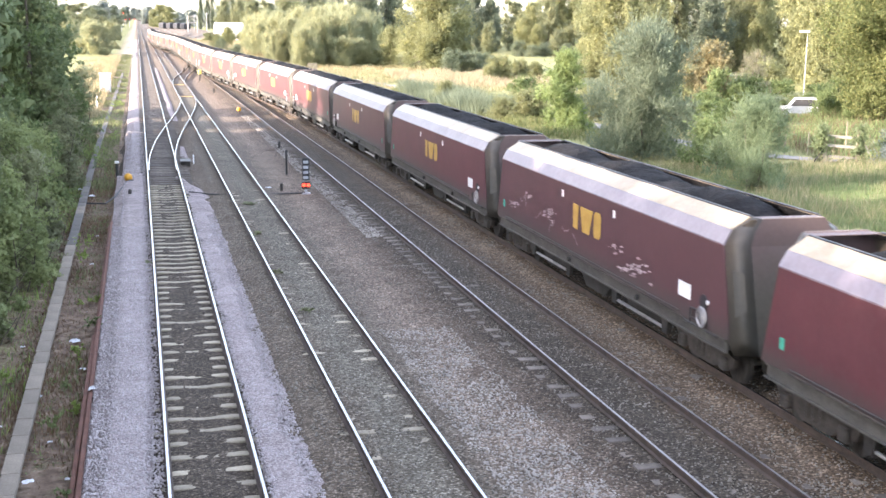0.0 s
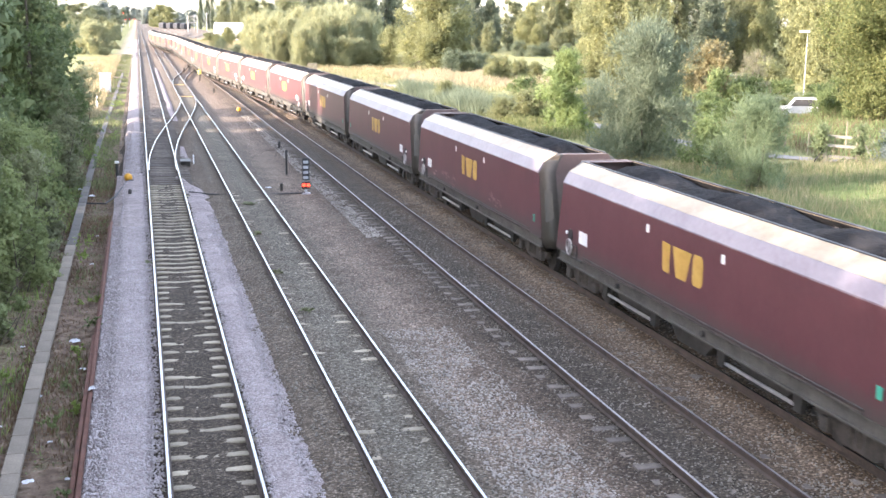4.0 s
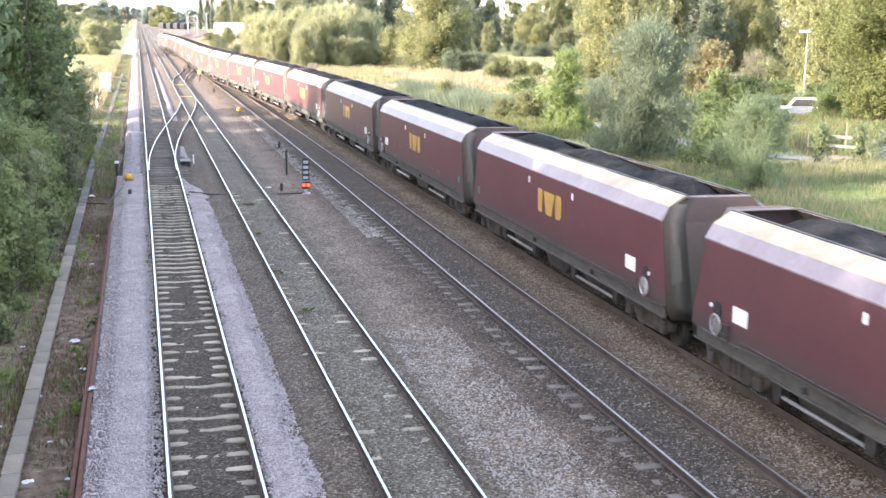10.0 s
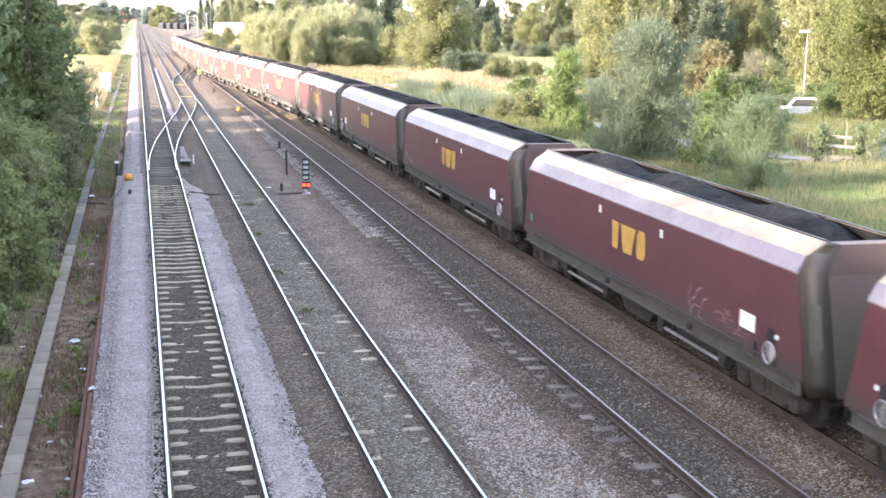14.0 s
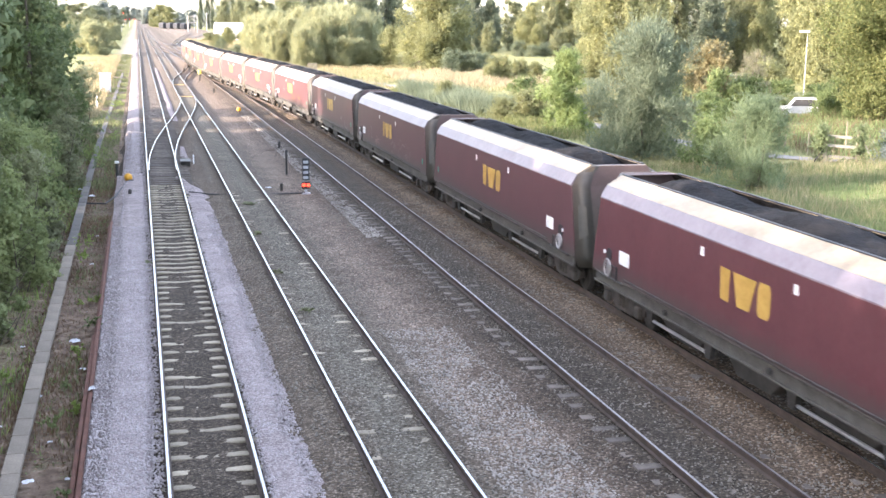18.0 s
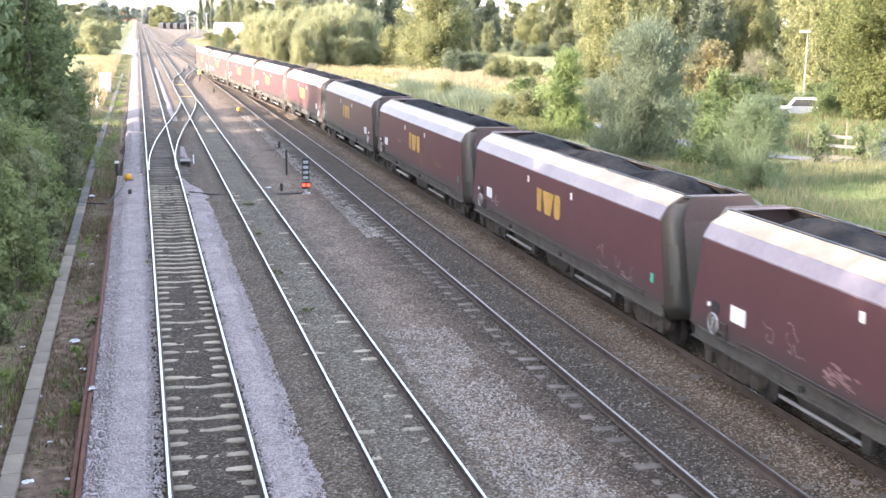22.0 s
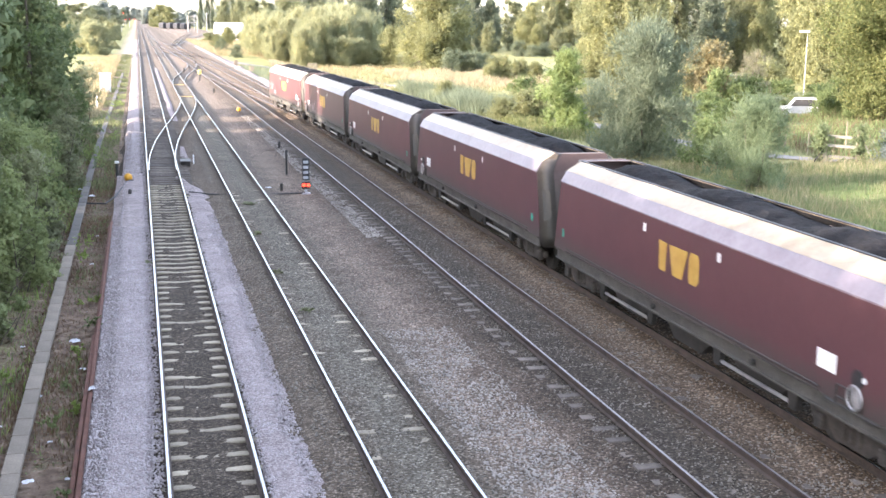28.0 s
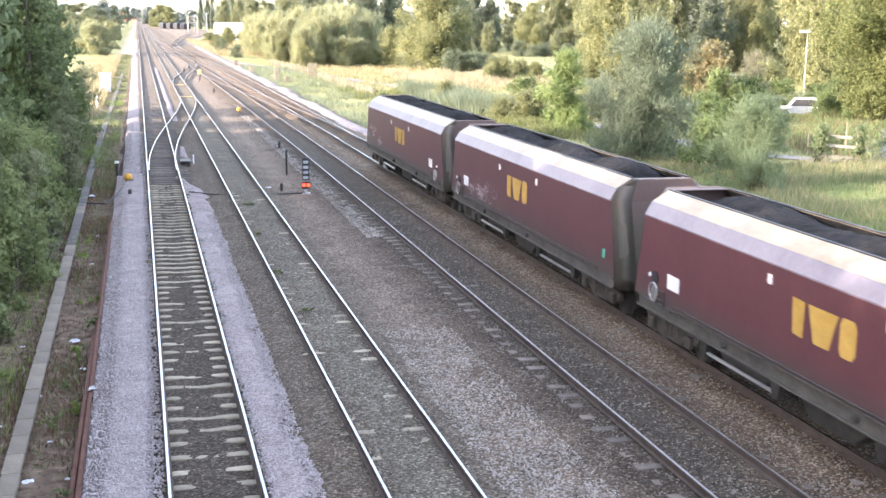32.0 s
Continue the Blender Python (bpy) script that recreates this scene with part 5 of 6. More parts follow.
SPRAY = [(1, 2.8, 6.8, 1.5, 2.3, 26, "graffiti", True), (1, -4.6, -1.8, 1.4, 1.9, 22, "graffiti", True), (1, 1.0, 6.5, 1.4, 2.0, 20, "graffiti", False), (2, 5.0, 7.4, 1.6, 2.2, 24, "spray_ochre", False),
         (4, 1.5, 6.0, 1.3, 1.8, 18, "spray_rose", True), (4, -4.0, -1.0, 1.4, 1.8, 16, "spray_rose", True), (8, 2.8, 5.2, 1.3, 1.8, 20, "graffiti", False), (8, -5.0, -3.2, 1.3, 1.7, 12, "spray_rose", False),
         (9, -4.6, -3.4, 1.35, 1.95, 16, "graffiti", False), (9, -6.4, -5.2, 1.4, 1.7, 14, "spray_rose", True), (10, 6.2, 7.5, 1.35, 1.6, 14, "graffiti", True), (13, 3.4, 5.2, 1.6, 1.95, 18, "graffiti", False),
         (13, 1.2, 2.6, 1.4, 1.7, 14, "spray_rose", True), (13, -6.8, -1.4, 1.35, 1.95, 56, "graffiti", False), (14, -6.5, -3.8, 1.35, 1.7, 24, "graffiti", False), (14, 5.2, 6.0, 1.35, 1.6, 8, "graffiti", True),
         (15, 1.4, 3.6, 1.95, 2.15, 14, "graffiti", False), (15, -4.4, -1.2, 1.4, 2.1, 40, "spray_ochre", True), (15, -4.4, -1.2, 1.4, 2.1, 30, "spray_ochre", False), (16, -4.0, -1.0, 1.5, 2.1, 12, "spray_rose", False),
         (20, 1.8, 6.6, 1.4, 1.9, 60, "graffiti", False), (20, 2.5, 6.2, 1.4, 1.9, 40, "graffiti", True), (21, 4.6, 7.4, 1.35, 2.1, 40, "graffiti", True)]
for k, (i, y0, y1, z0, z1, n, tone, smudged) in enumerate(SPRAY):
    flip = -1 if TURNED.get(i) else 1
    lo, hi = sorted((flip * y0, flip * y1))
    add_spray(WAGONS[i], 40 + k, lo, hi, z0, z1, n, -flip, tone, smudged)


# ---------------------------------------------------------------- lineside things
def trough_route():
    t = empty("cable_trough", (-2.42, 0, 0))
    tagged(t, "concrete cable trough with grey lids running beside the track", "cable trough", kind="structure")
    bm = B()
    box(bm, -.16, .16, 0, 0.98, -.12, 0.0, 0.012)
    lid = bpy.data.meshes.new("lid")
    bm.to_mesh(lid)
    bm.free()
    lid.materials.append(MAT["trough"])
    # darker copy for the lids further along, with grime and shade in its colour
    dark_lid = lid.copy()
    dark_lid.materials.clear()
    dark_lid.materials.append(MAT["shaded_grimy_trough"])
    rnd = random.Random(5)
    for k in range(165):
        y = 12 + k * 1.0
        ob = new("lid", lid if y < 43 or (y < 52 and rnd.random() < 0.4) else dark_lid)
        ob.parent = t
        drift = -0.004 * (y - 20) if y < 70 else -0.2 + 0.004 * (y - 70)
        ob.matrix_basis = pose(drift + rnd.uniform(-.005, .005), y, -0.36 + rnd.uniform(-.005, .006), rnd.uniform(-.3, .3), rnd.uniform(-.5, .5), rnd.uniform(-.4, .4))


def old_rail():
    bm = B()
    prism(bm, [(a * 1.3, b * 1.3) for a, b in RAIL], 10, 47)
    ob = part("scrap_rail", bm, MAT["rust"], None)
    ob.matrix_basis = pose(-1.20, 0, -0.20, 0, 8, 0)
    tagged(ob, "rusty scrap rail lying along the ballast edge", "rail")
    bm = B()
    prism(bm, [(a * 1.3, b * 1.3) for a, b in RAIL], 8, 30)
    ob = part("scrap_rail", bm, MAT["rust"], None)
    ob.matrix_basis = pose(-1.38, 0, -0.27, 0, -12, -0.15)
    tagged(ob, "second rusty scrap rail lying beside the first", "rail")


def shunt_signal():
    s = empty("signal", (7.18, 53.4, -0.25))
    tagged(s, "small black ground signal showing two red lights", "railway signal")
    bm = B()
    box(bm, -.16, .16, -.05, .05, .62, 1.62, 0.01)
    part("backboard", bm, MAT["black_paint"], s)
    for k in range(4):
        z = 0.74 + k * 0.235
        bm = B()
        box(bm, -.13, .10, -.075, -.052, z - .065, z + .065, 0.008)
        part("grey_panel", bm, MAT["grey_paint"], s)
    bm = B()
    box(bm, -.18, .18, -.08, .12, .22, .56, 0.02)
    part("lamp_case", bm, MAT["black_paint"], s)
    for x in (-.10, .10):
        bm = B()
        bmesh.ops.create_cone(bm, cap_ends=True, segments=16, radius1=.075, radius2=.065, depth=.04, matrix=Matrix.Translation((x, -.10, .40)) @ Matrix.Rotation(math.pi / 2, 4, "X"))
        part("red_lamp", bm, MAT["red_light"], s, "lit red lamp")
    bm = B()
    rod(bm, (0, 0, 0), (0, 0, .3), .06)
    box(bm, -.2, .2, -.15, .15, -.1, .05, 0.01)
    part("base", bm, MAT["grey_paint"], s)


def small_post(name, label, place, h, r, mat, cap=None):
    p = empty(name, place)
    tagged(p, label, "post")
    bm = B()
    box(bm, -r, r, -r, r, -.15, h, r * .3)
    part("post", bm, MAT[mat], p)
    if cap:
        bm = B()
        box(bm, -r * 1.6, r * 1.6, -r * 1.6, r * 1.6, h, h + r * 1.6, r * .3)
        part("cap", bm, MAT[cap], p)
    return p


def lineside():
    trough_route()
    old_rail()
    shunt_signal()
    small_post("marker_post", "dark slim marker post between the tracks", (7.12, 60.3, -0.25), 1.25, .05, "black_paint")
    small_post("marker_post", "short dark stump post", (8.15, 72.6, -0.25), .45, .07, "steel_dark")
    small_post("marker_post", "short dark stump post", (6.2, 54.5, -0.25), .35, .06, "steel_dark")
    small_post("marker_post", "small dark post with a white top", (-1.24, 62.6, -0.45), .62, .07, "black_paint", "white_paint")
    small_post("marker_post", "short dark stump post", (-0.55, 53.5, -0.25), .35, .07, "steel_dark")
    o = empty("points_lamp", (-.65, 58.2, -0.25))
    tagged(o, "round orange points lamp on a short stem", "lamp")
    bm = B()
    bmesh.ops.create_uvsphere(bm, u_segments=14, v_segments=9, radius=.2, matrix=Matrix.Translation((0, 0, .27)))
    part("lamp_body", bm, MAT["orange_paint"], o, smooth=True)
    bm = B()
    rod(bm, (0, 0, -.1), (0, 0, .12), .06)
    rod(bm, (.15, 0, .1), (.85, -.25, .02), .035)
    part("stem", bm, MAT["steel_dark"], o)
    # yellow things by the far crossover
    o = empty("ground_signal", (7.35, 152.5, -0.2))
    tagged(o, "yellow ground signal on a short post", "railway signal")
    bm = B()
    box(bm, -.22, .22, -.1, .1, .75, 1.35, .1)
    part("face", bm, MAT["bright_yellow"], o)
    bm = B()
    rod(bm, (0, 0, -.1), (0, 0, .8), .08)
    part("post", bm, MAT["steel_grey"], o)
    o = empty("points_lamp", (8.05, 101.5, -0.2))
    tagged(o, "round orange points lamp", "lamp")
    bm = B()
    bmesh.ops.create_uvsphere(bm, u_segments=12, v_segments=8, radius=.19, matrix=Matrix.Translation((0, 0, .2)))
    part("lamp_body", bm, MAT["orange_paint"], o, smooth=True)
    bm = B()
    rod(bm, (0, 0, -.1), (0, 0, .1), .08)
    part("stem", bm, MAT["steel_dark"], o)
    # location cabinet
    c = empty("equipment_cabinet", (-3.5, 134, GZ))
    tagged(c, "white lineside equipment cabinet standing in tall grass", "cabinet")
    bm = B()
    box(bm, -.56, .56, -.35, .35, -.1, 1.95, .03)
    part("body", bm, MAT["car_white"], c)
    bm = B()
    box(bm, -.62, .62, -.42, .42, 1.95, 2.06, .02)
    part("roof", bm, MAT["grey_paint"], c)
    bm = B()
    box(bm, -.46, .46, -.365, -.352, .25, 1.75, .004)
    part("door", bm, MAT["grey_paint"], c)
    small_post("marker_post", "white marker post in the grass", (-3.6, 108, GZ), 1.4, .07, "white_paint")


def litter_piece(place, size, seed, label, mat="litter"):
    """A crumpled sheet or bag: a small folded grid."""
    rnd = random.Random(seed)
    verts, faces = [], []
    n = 5
    for j in range(n + 1):
        for i in range(n + 1):
            u, v = i / n - 0.5, j / n - 0.5
            fold = 0.35 * (0.5 - max(abs(u), abs(v)))
            verts.append((size * (u + rnd.uniform(-.09, .09)), size * 0.7 * (v + rnd.uniform(-.09, .09)), size * (fold + rnd.uniform(0, .22))))
    for j in range(n):
        for i in range(n):
            a = j * (n + 1) + i
            faces.append((a, a + 1, a + n + 2, a + n + 1))
    ob = raw("litter", verts, faces, MAT[mat])
    ob.matrix_basis = pose(*place, 0, 0, rnd.uniform(0, 360))
    return tagged(ob, label, "litter")


def clutter():
    bag, scrap = "crumpled white plastic bag lying on the ground", "small scrap of pale paper in the cess"
    for k, (x, y, z, sz, lb) in enumerate([(-1.16, 25.1, -.17, .30, bag), (-2.30, 25.9, -.52, .20, scrap), (-2.12, 20.9, -.52, .26, bag), (-1.78, 30.4, -.54, .34, bag), (-2.85, 57.8, -.5, .42, bag), (-2.26, 55.8, -.52, .42, bag),
                                              (-1.48, 27.8, -.52, .22, scrap), (-1.72, 40.2, -.54, .2, scrap), (-1.46, 20.9, -.52, .16, scrap), (5.67, 55.2, -.25, .5, "flat pale sheet lying on the ballast"), (-1.9, 23.0, -.54, .12, scrap),
                                              (-1.62, 33.5, -.54, .15, scrap), (-2.05, 36.0, -.54, .14, scrap), (-3.0, 30.0, -.5, .16, scrap), (-1.7, 45.5, -.54, .2, scrap), (-2.9, 24.0, -.5, .12, scrap)]):
        litter_piece((x, y, z), sz * 0.75, 60 + k, lb)
    # signal cables across the bed
    for pts in ([(-2.5, 53.4, -.46), (-1.6, 53.0, -.44), (-1.2, 54.2, -.32), (-.7, 57.9, -.12), (-.4, 58.0, -.08)], [(2.0, 53.9, -.12), (2.8, 53.4, -.17), (3.6, 53.1, -.19)], [(5.3, 52.9, -.19), (6.2, 53.2, -.2), (7.1, 53.3, -.2)]):
        bm = B()
        for a, b in zip(pts, pts[1:]):
            rod(bm, a, b, .035, seg=6)
        tagged(part("cable", bm, MAT["black_paint"], None), "black signal cable laid across the ballast", "cable")
    m = empty("points_machine", (2.25, 64.6, -.26))
    tagged(m, "grimy points machine box beside the rail", "points machine")
    bm = B()
    box(bm, -.24, .24, -.55, .55, 0, .28, .03)
    part("case", bm, MAT["steel_dark"], m)
    bm = B()
    box(bm, -.28, .28, -.6, .6, .28, .33, .02)
    part("lid", bm, MAT["steel_grey"], m)
    bm = B()
    for y in (-.3, .15):
        rod(bm, (-.24, y, .1), (-1.95, y, .1), .03, seg=6)
    part("drive_rod", bm, MAT["steel_grey"], m)
    small_post("marker_post", "short white marker post beside the points", (2.72, 65.5, -.26), .5, .035, "white_paint")
    for y in (120.5, 141.5):
        bm = B()
        box(bm, 3.85, 5.05, y - .22, y + .22, -.16, -.11, .01)
        tagged(part("crossing_board", bm, MAT["yellow_paint"], None), "worn yellow board laid between the rails", "board")
    # leafy weeds along the cess and between the rails
    rng = np.random.default_rng(12)
    spots = [(-1.92, 23.7, .16, .3), (-1.6, 28.9, .2, .35), (-1.5, 24.6, .16, .3), (-1.45, 19.6, .2, .35), (-2.05, 43.2, .3, .5), (-2.0, 40.5, .25, .4), (-1.5, 31.5, .25, .4), (-3.1, 27, .3, .4), (-2.2, 64.5, .5, 1.5), (-2.0, 62.5, .35, .9), (-1.5, 34.5, .2, .3), (-3.0, 38, .3, .5),
             (4.2, 31.0, .14, .12), (3.9, 36, .14, .12), (3.95, 43, .2, .1), (0.1, 38, .08, .16), (4.4, 50, .3, .1), (-1.9, 80, .5, .8), (-2.0, 95, .6, .9), (-1.8, 110, .6, .9), (-3.1, 70, .5, 1.0), (-1.75, 26.4, .18, .25), (-3.0, 19.5, .25, .35)]
    for k, (x, y, r, h) in enumerate(spots):
        z = bed_height(x, y) if x > -0.5 else -.55
        blobs = [(x + rng.normal() * r * .5, y + rng.normal() * r * .5, z + h * rng.uniform(.2, .8), r * .55, r * .55, h * .4) for _ in range(6)]
        ob = quads("weed", blob_leaves(rng, blobs, int(160 + 900 * r), .035, .45), MAT["leaf_olive" if x > -.5 else "leaf_lime" if k % 3 else "leaf_mid"])
        tagged(ob, "leafy green weed growing in dirty ballast" if x > -.5 else "leafy green weed growing in the cess", "weed", kind="stuff")


def fence():
    f = empty("paling_fence", (0, 0, 0))
    tagged(f, "weathered wooden paling fence in dry grass", "fence")
    rnd = random.Random(9)
    bm = B()
    box(bm, -.09, .09, -.03, .03, -.2, 1.2, .012)
    data = bpy.data.meshes.new("pale")
    bm.to_mesh(data)
    bm.free()
    data.materials.append(MAT["wood_grey"])
    line = lambda y: 23.6 + 0.006 * (y - 130) - 0.055 * max(0.0, y - 176.0)
    for k in range(112):
        y = 122 + k * 0.8
        if rnd.random() < 0.12 or 161 < y < 164.5:
            continue
        ob = new("pale", data)
        ob.parent = f
        ob.matrix_basis = pose(line(y) + rnd.uniform(-.03, .03), y, GZ + rnd.uniform(-.25, .05), rnd.uniform(-5, 5), rnd.uniform(-4, 4), rnd.uniform(-8, 8))
    for y0 in range(122, 210, 8):
        bm = B()
        prism(bm, [(line(y0) + .04, y0), (line(y0) + .09, y0), (line(y0 + 8) + .09, y0 + 8), (line(y0 + 8) + .04, y0 + 8)], GZ + .7, GZ + .8, axis="z")
        part("fence_rail", bm, MAT["wood_grey"], f)


def far_clutter():
    bm = B()
    box(bm, 22.2, 23.5, 162.4, 162.55, GZ - .2, GZ + 2.2, .02)
    tagged(part("timber_panel", bm, MAT["wood_grey"], None), "tan timber panel standing at the end of the fence", "panel")
    for k, (x, y, h) in enumerate([(17.3, 156, 1.5), (18.3, 153, .7), (16.4, 181, .9), (15.9, 205, 1.0)]):
        c = empty("cable_box", (x, y, GZ))
        tagged(c, "small pale lineside cable box in weeds", "cabinet")
        bm = B()
        box(bm, -.3, .3, -.22, .22, -.1, h, .03)
        part("body", bm, MAT["trough"], c)
        bm = B()
        box(bm, -.34, .34, -.26, .26, h, h + .06, .015)
        part("lid", bm, MAT["trough"], c)
    for k, (x, y, h) in enumerate([(7.6, 128.0, .5), (6.3, 176.0, .7), (9.2, 205.0, .8)]):
        small_post("marker_post", "short dark stump post", (x, y, -.25), h, .09, "steel_dark")


def gate():
    g = empty("field_gate", (40.2, 62.4, GZ), -18)
    tagged(g, "pale weathered wooden gate overgrown with ivy", "gate")
    for x in (-.95, .95):
        bm = B()
        box(bm, x - .11, x + .11, -.11, .11, -.3, 2.1, .02)
        part("gate_post", bm, MAT["wood_grey"], g)
    for z in (.35, 1.0, 1.55):
        bm = B()
        prism(bm, [(-.9, z + .06), (.9, z - .06), (.9, z + .1), (-.9, z + .22)], -.04, .04)
        part("gate_rail", bm, MAT["pale_wood"], g, "pale bleached rail")
    bm = B()
    rod(bm, (-.95, -.1, 1.0), (-1.75, -.3, .0), .06)
    part("strut", bm, MAT["steel_dark"], g)
    bm = B()
    prism(bm, [(1.12, 1.5), (1.24, 1.5), (1.62, .7), (1.50, .7)], -.2, -.16)
    part("board", bm, MAT["pale_wood"], g, "pale board leaning on the post")
    rng = np.random.default_rng(31)
    blobs = [(rng.uniform(-1.5, 1.7), rng.normal() * .2, rng.uniform(.05, .3), .3, .25, .22) for _ in range(9)]
    for x in (-1.1, 1.1):
        blobs += [(x + rng.normal() * .15, rng.normal() * .12, rng.uniform(.3, 2.2), .40, .36, .42) for _ in range(11)]
    blobs += [(rng.uniform(-.9, .9), rng.normal() * .06, rng.uniform(.5, 1.7), .24, .16, .2) for _ in range(9)]
    quads("ivy", blob_leaves(rng, blobs, 11000, .055, .6), MAT["leaf_dark"], g, "dark ivy over the posts")
    for k, (x, y, h) in enumerate([(39.4, 67.4, 1.5), (40.9, 67.2, 1.5), (43.2, 66.6, 2.2)]):
        small_post("marker_post", "slim grey post beside the lane", (x, y, GZ), h, .035, "wood_grey")


def car():
    c = empty("parked_car", (57.6, 96.5, GZ), 152)
    tagged(c, "white tall hatchback car parked beyond the lane", "car")
    bm = B()
    prism(bm, [(-1.95, .35), (1.9, .35), (2.0, .6), (1.9, .85), (1.0, .95), (-1.85, 1.0), (-2.0, .7)], -.82, .82)
    ob = part("body", bm, MAT["car_white"], c)
    bm = B()
    prism(bm, [(1.05, .94), (.45, 1.70), (-1.35, 1.74), (-1.85, .99)], -.72, .72)
    part("cabin", bm, MAT["car_white"], c)
    for s in (-1, 1):
        bm = B()
        prism(bm, [(.85, .98), (.38, 1.60), (-1.2, 1.63), (-1.6, 1.0)], *sorted((s * .722, s * .73)))
        part("window", bm, MAT["black_paint"], c, "dark glass side window")
        for x in (-1.25, 1.25):
            bm = B()
            bmesh.ops.create_cone(bm, cap_ends=True, segments=18, radius1=.31, radius2=.31, depth=.2, matrix=Matrix.Translation((x, s * .76, .31)) @ Matrix.Rotation(math.pi / 2, 4, "X"))
            wh = part("wheel", bm, MAT["black_paint"], c)
            bm = B()
            bmesh.ops.create_cone(bm, cap_ends=True, segments=12, radius1=.18, radius2=.18, depth=.02, matrix=Matrix.Translation((x, s * .865, .31)) @ Matrix.Rotation(math.pi / 2, 4, "X"))
            part("rim", bm, MAT["grey_paint"], wh)


def street_lamp():
    s = empty("street_lamp", (69.3, 115.5, GZ))
    tagged(s, "slim grey street lamp with a flat white head", "street lamp")
    bm = B()
    rod(bm, (0, 0, 0), (0, 0, 7.4), .055, .035)
    part("pole", bm, MAT["grey_paint"], s)
    bm = B()
    box(bm, -.9, .2, -.16, .16, 7.35, 7.58, .05)
    part("head", bm, MAT["white_paint"], s, "flat white lamp head")


def distance():
    bm = B()
    prism(bm, [(-9, 0), (9, 0), (9, 4.6), (0, 6.2), (-9, 4.6)], -9, 9)
    ob = part("shed", bm, MAT["white_wall"], None)
    ob.matrix_basis = pose(36.6, 452, GZ, 0, 0, 84)
    tagged(ob, "low white industrial shed beyond the line", "building")
    for k in range(4):
        w = empty("goods_van", (17.5 + k * 4.2, 835 - k * 10, GZ), 12)
        tagged(w, "dark goods van standing in far sidings", "railway wagon")
        bm = B()
        prism(bm, [(-2.2, .8), (2.2, .8), (2.2, 3.7), (0, 4.3), (-2.2, 3.7)], -6.4, 6.4)
        part("body", bm, MAT["dark_wall"], w)
        bm = B()
        box(bm, -1.6, 1.6, -5.8, 5.8, .0, .8)
        part("underframe", bm, MAT["steel_dark"], w)
    for x, y, h in [(45, 640, 12), (52, 655, 14), (40, 730, 11), (36, 800, 10)]:
        p = empty("mast", (x, y, GZ))
        tagged(p, "slim steel mast far down the line", "mast")
        bm = B()
        rod(bm, (0, 0, 0), (0, 0, h), .22, .12, 6)
        part("pole", bm, MAT["grey_paint"], p)
        bm = B()
        box(bm, -1.2, 1.2, -.1, .1, h - 1.2, h - .9)
        part("arm", bm, MAT["grey_paint"], p)
    for x, z in ((-9.5, 9.4), (-8.0, 5.3), (-5.3, 5.6), (-1.6, 5.4)):
        p = empty("signal", (x, 900, GZ))
        tagged(p, "far railway signal with a red light", "railway signal")
        bm = B()
        rod(bm, (0, 0, 0), (0, 0, z), .12, .1, 6)
        part("post", bm, MAT["grey_paint"], p)
        bm = B()
        box(bm, -.45, .45, -.2, .2, z, z + 1.2, .05)
        part("head", bm, MAT["black_paint"], p)
        bm = B()
        bmesh.ops.create_cone(bm, cap_ends=True, segments=12, radius1=.3, radius2=.3, depth=.05, matrix=Matrix.Translation((0, -.24, z + .5)) @ Matrix.Rotation(math.pi / 2, 4, "X"))
        part("lamp", bm, MAT["red_light"], p, "lit red lamp")
    h = empty("relay_hut", (-9.6, 620, GZ))
    tagged(h, "small white railway relay hut beside the line", "hut")
    bm = B()
    box(bm, -2.2, 2.2, -2, 2, -.2, 2.6, .05)
    part("wall", bm, MAT["white_wall"], h)
    bm = B()
    prism(bm, [(-2.5, 2.6), (2.5, 2.6), (0, 3.6)], -2.3, 2.3)
    part("roof", bm, MAT["grey_paint"], h)
    p = empty("signal_gantry", (28.3, 650, GZ))
    tagged(p, "pale steel signal gantry over the sidings", "gantry")
    for x in (-2.4, 2.4):
        bm = B()
        box(bm, x - .3, x + .3, -.3, .3, 0, 8.6, .05)
        part("leg", bm, MAT["pipe"], p)
    for z in (5.0, 8.2):
        bm = B()
        box(bm, -2.1, 2.1, -.25, .25, z, z + .4, .05)
        part("beam", bm, MAT["pipe"], p)
    verts, faces = [], []
    ys = np.concatenate([np.arange(62, 76, 0.5), np.arange(76, 236, 4.0)])
    for y in ys:
        x = float(lane_x(y))
        verts += [(x - 1.1, y, GZ + .07), (x + 1.1, y + 0.1, GZ + .07)]
    for j in range(len(ys) - 1):
        faces.append((2 * j, 2 * j + 1, 2 * j + 3, 2 * j + 2))
    tagged(raw("lane", verts, faces, MAT["lane"]), "pale narrow concrete lane through the rough grass", "lane", kind="structure")


lineside()
clutter()
far_clutter()
fence()
gate()
tree("shrub", "dense blue-grey evergreen shrub beside the gate", "leaf_blue", 2.6, 1.7, 771, (43.6, 61.6, GZ), 0.02, 30, 9000, 0.07, 0.3, "bush", "shrub", 3)
car()
street_lamp()
distance()


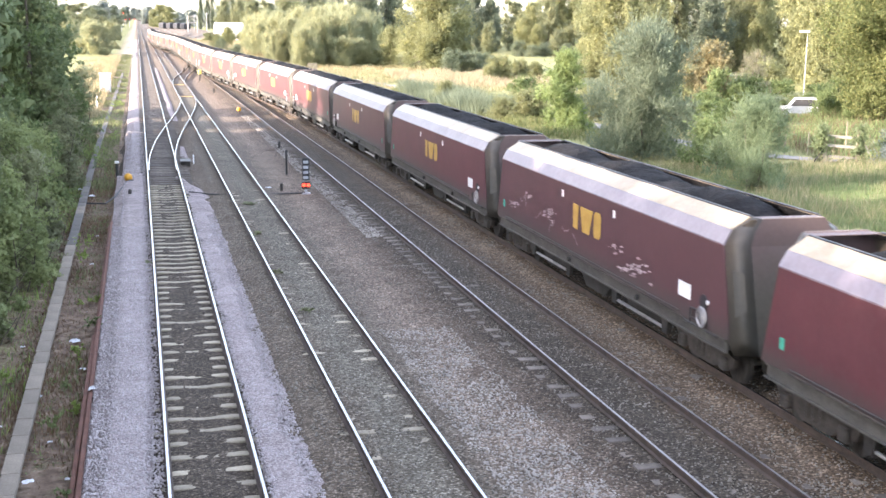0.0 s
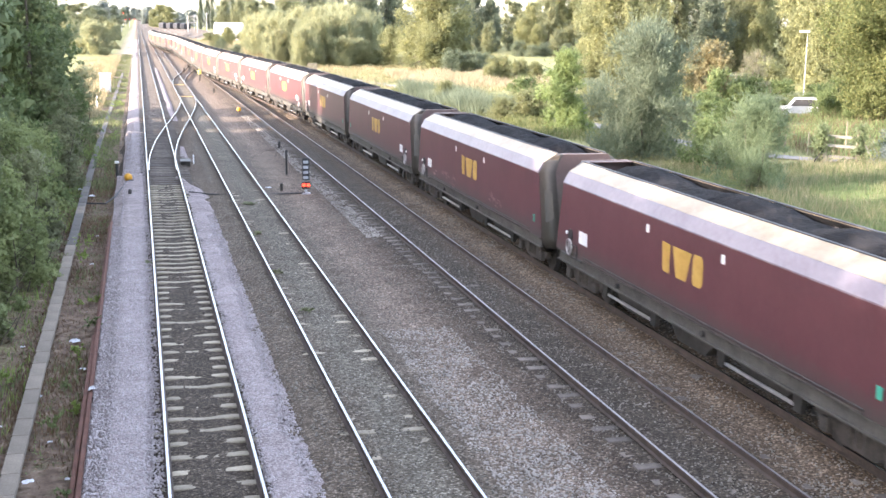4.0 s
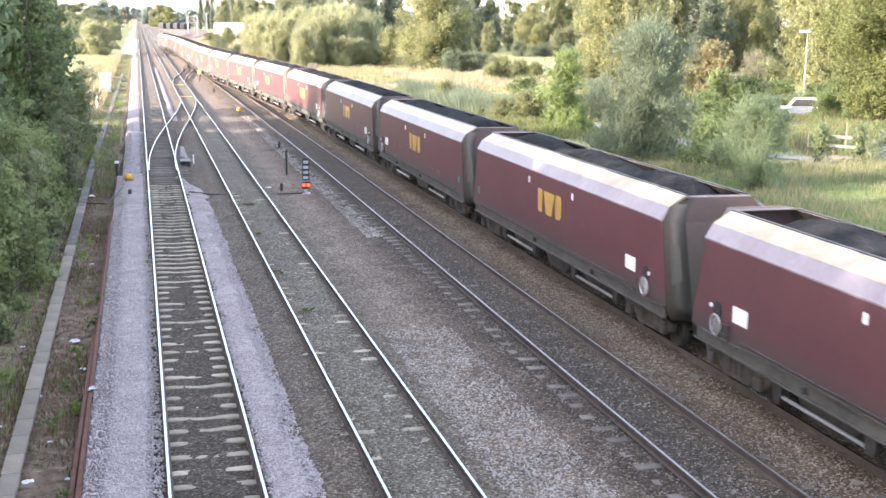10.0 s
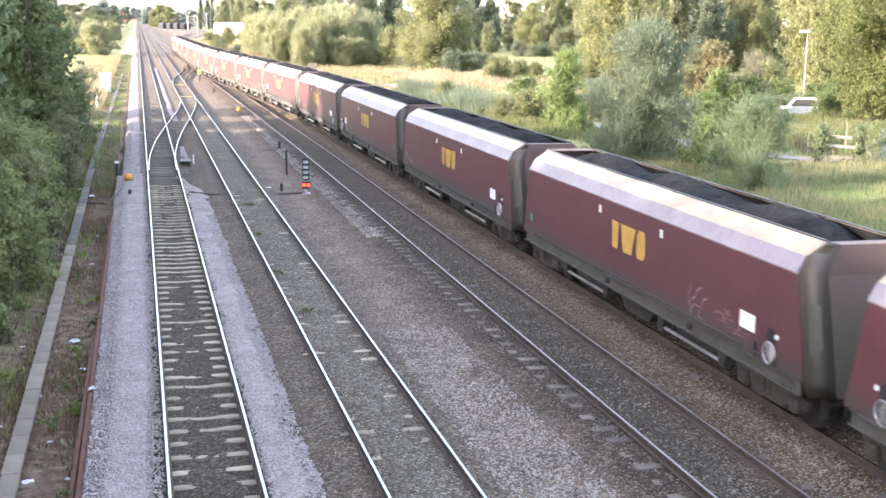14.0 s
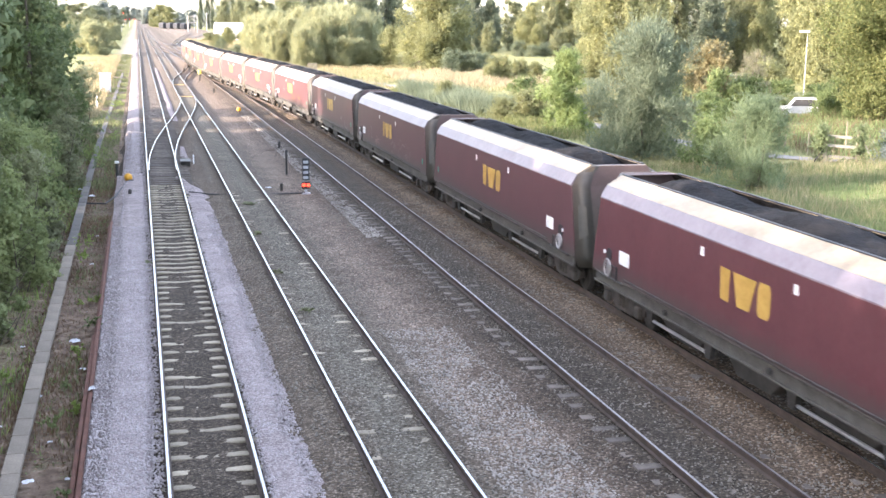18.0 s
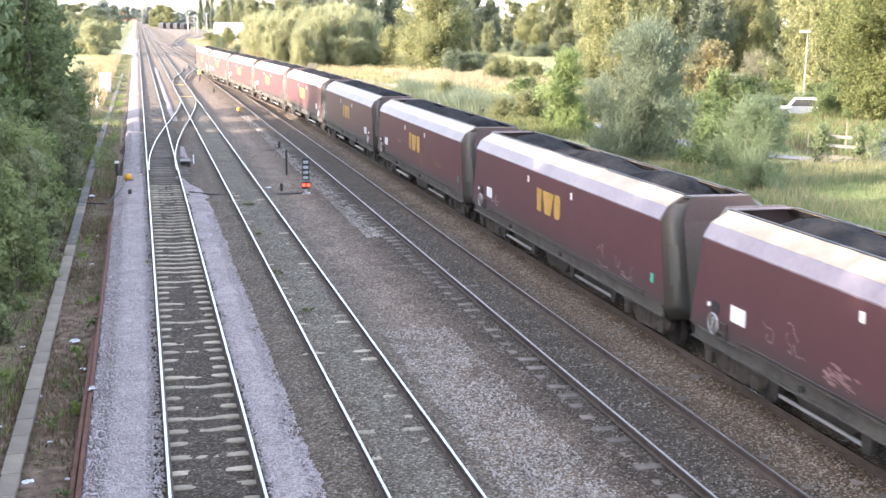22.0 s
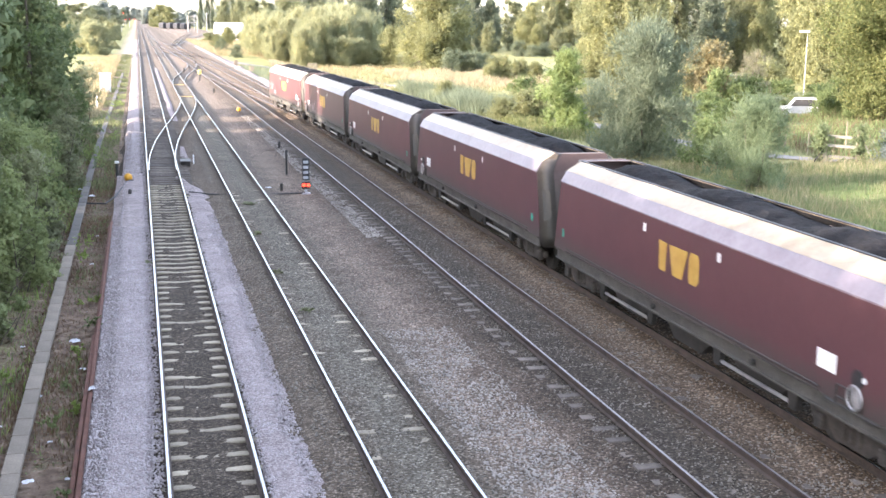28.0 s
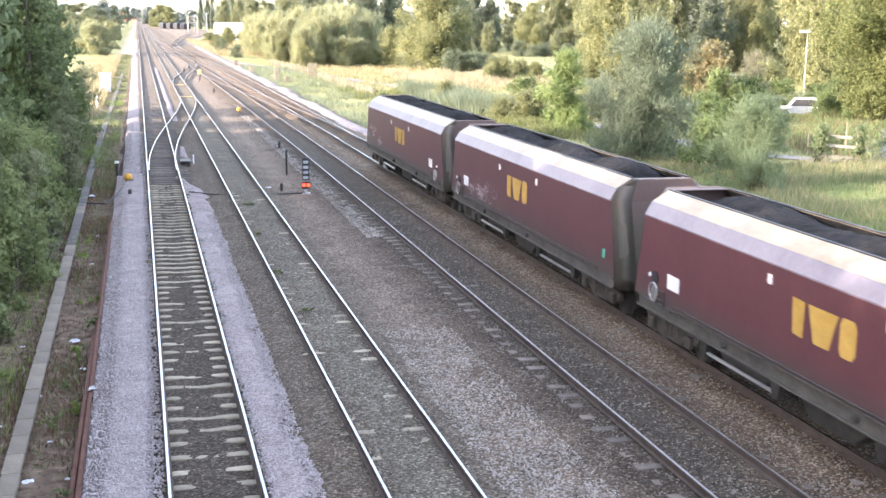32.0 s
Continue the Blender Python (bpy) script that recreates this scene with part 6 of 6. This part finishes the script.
def lay_sleepers():
    """The sleepers that show, one by one, and the far ones joined."""
    for k, kind, near, end in ((1, "concrete", 95, 300), (2, "concrete", 80, 220), (3, "wood", 80, 180), (4, "wood", 80, 150)):
        meshes = [sleeper_mesh(kind, s) for s in range(3)]
        timbers = [sleeper_mesh("wood", s) for s in range(3)]
        rnd = random.Random(k)
        pitch = 0.70
        y, far = 10.0 + 0.132, []
        while y < end:
            sink = {1: 0.0, 2: -0.032, 3: -0.033, 4: -0.035}[k] + rnd.uniform(-.012, .010)
            m = pose(x_track(k, y) + rnd.uniform(-.02, .02), y + rnd.uniform(-.02, .02), sink, 0, rnd.uniform(-.3, .3), rnd.uniform(-.8, .8))
            timber = k < 3 and y > 57
            if y < near:
                ob = new("sleeper", rnd.choice(timbers if timber else meshes))
                ob.parent = TRACKS[k]
                ob.matrix_basis = m
            else:
                far.append(m)
            y += pitch
        verts, faces = [], []
        src = timbers[0]
        for m in far:
            n = len(verts)
            verts += [tuple(m @ v.co) for v in src.vertices]
            faces += [tuple(n + i for i in p.vertices) for p in src.polygons]
        tagged(raw("far_sleepers", verts, faces, MAT["wood_sleeper"], TRACKS[k]), kind="stuff")


def scatter_stones():
    rng = np.random.default_rng(3)
    shape = np.array([(1, 0, 0), (-1, 0, 0), (0, 1, 0), (0, -1, 0), (0, 0, 1), (0, 0, -1)], float)
    tri = [(0, 2, 4), (2, 1, 4), (1, 3, 4), (3, 0, 4), (2, 0, 5), (1, 2, 5), (3, 1, 5), (0, 3, 5)]

    def layer(name, label, mat, n, x0, x1, y0, y1, lift, s0, s1):
        u = rng.uniform(0, 1, n)
        x, y = rng.uniform(x0, x1, n), y0 + (y1 - y0) * u ** 1.5
        s = rng.uniform(s0, s1, n)
        verts = np.zeros((n, 6, 3))
        for j in range(6):
            d = shape[j] + rng.normal(size=(n, 3)) * 0.28
            verts[:, j] = d * s[:, None] * np.array((1.0, 1.0, 0.75))
        a = rng.uniform(0, 6.28, n)
        c, q = np.cos(a)[:, None], np.sin(a)[:, None]
        vx, vy = verts[:, :, 0] * c - verts[:, :, 1] * q, verts[:, :, 0] * q + verts[:, :, 1] * c
        z = np.array([bed_height(xx, yy) for xx, yy in zip(x, y)]) if lift is None else np.full(n, lift)
        pts = np.stack([vx + x[:, None], vy + y[:, None], verts[:, :, 2] + z[:, None]], 2).reshape(-1, 3)
        faces = (np.arange(n)[:, None, None] * 6 + np.array(tri)[None]).reshape(-1, 3)
        data = bpy.data.meshes.new(name)
        data.vertices.add(len(pts))
        data.vertices.foreach_set("co", pts.astype(np.float32).ravel())
        data.loops.add(faces.size)
        data.loops.foreach_set("vertex_index", faces.astype(np.int32).ravel())
        data.polygons.add(len(faces))
        data.polygons.foreach_set("loop_start", np.arange(0, faces.size, 3, dtype=np.int32))
        data.update(calc_edges=True)
        tagged(finish(name, data, MAT[mat]), label, "stones", kind="stuff")
    layer("ballast_stones", "loose dark ballast stones over the track bed", "stones", 24000, 2.3, 14.8, 14, 50, None, .014, .033)
    layer("ballast_stones", "loose pale stones spread between two tracks", "mid_stones", 7500, 5.7, 7.6, 14, 29, None, .014, .034)
    layer("ballast_stones", "thin line of pale stones beside the dull rail", "mid_stones", 4200, 7.85, 8.45, 42, 98, None, .018, .038)
    layer("ballast_stones", "loose clean pale stones on the ballast shoulder", "pale_stones", 15000, -1.12, 0.20, 14, 45, -0.105, .014, .032)
    layer("ballast_stones", "loose pale stones on the ballast shoulder beside the points", "pale_stones", 6000, -0.86, 0.16, 44, 84, -0.155, .018, .042)
    layer("ballast_stones", "loose clean pale stones between two tracks", "pale_stones", 10000, 1.86, 2.76, 14, 48, -0.155, .014, .034)


lay_sleepers()
scatter_stones()


# ---------------------------------------------------------------- what moves
def motions():
    wheel_radius = 0.42
    spun = {}
    for i, w in WAGONS.items():
        walk(w, [(float(t), wagon_pose(i, t)) for t in range(0, 33)])
        way = -1 if TURNED.get(i) else 1
        for bogie in w.children:
            if not bogie.name.startswith("bogie"):
                continue
            for ws in bogie.children:
                if not ws.name.startswith("wheelset"):
                    continue
                y = round(ws.location.y)
                if (y, way) not in spun:
                    rows = []
                    for f in range(0, 961):
                        t = f / 30.0
                        rows.append((t, pose(0, y, wheel_radius, way * math.degrees(SPEED * t / wheel_radius))))
                    walk(ws, rows)
                    spun[(y, way)] = ws
                else:
                    src = spun[(y, way)].animation_data
                    ws.rotation_mode = "QUATERNION"
                    keys = ws.animation_data_create()
                    keys.action, keys.action_slot = src.action, src.action_slot


motions()
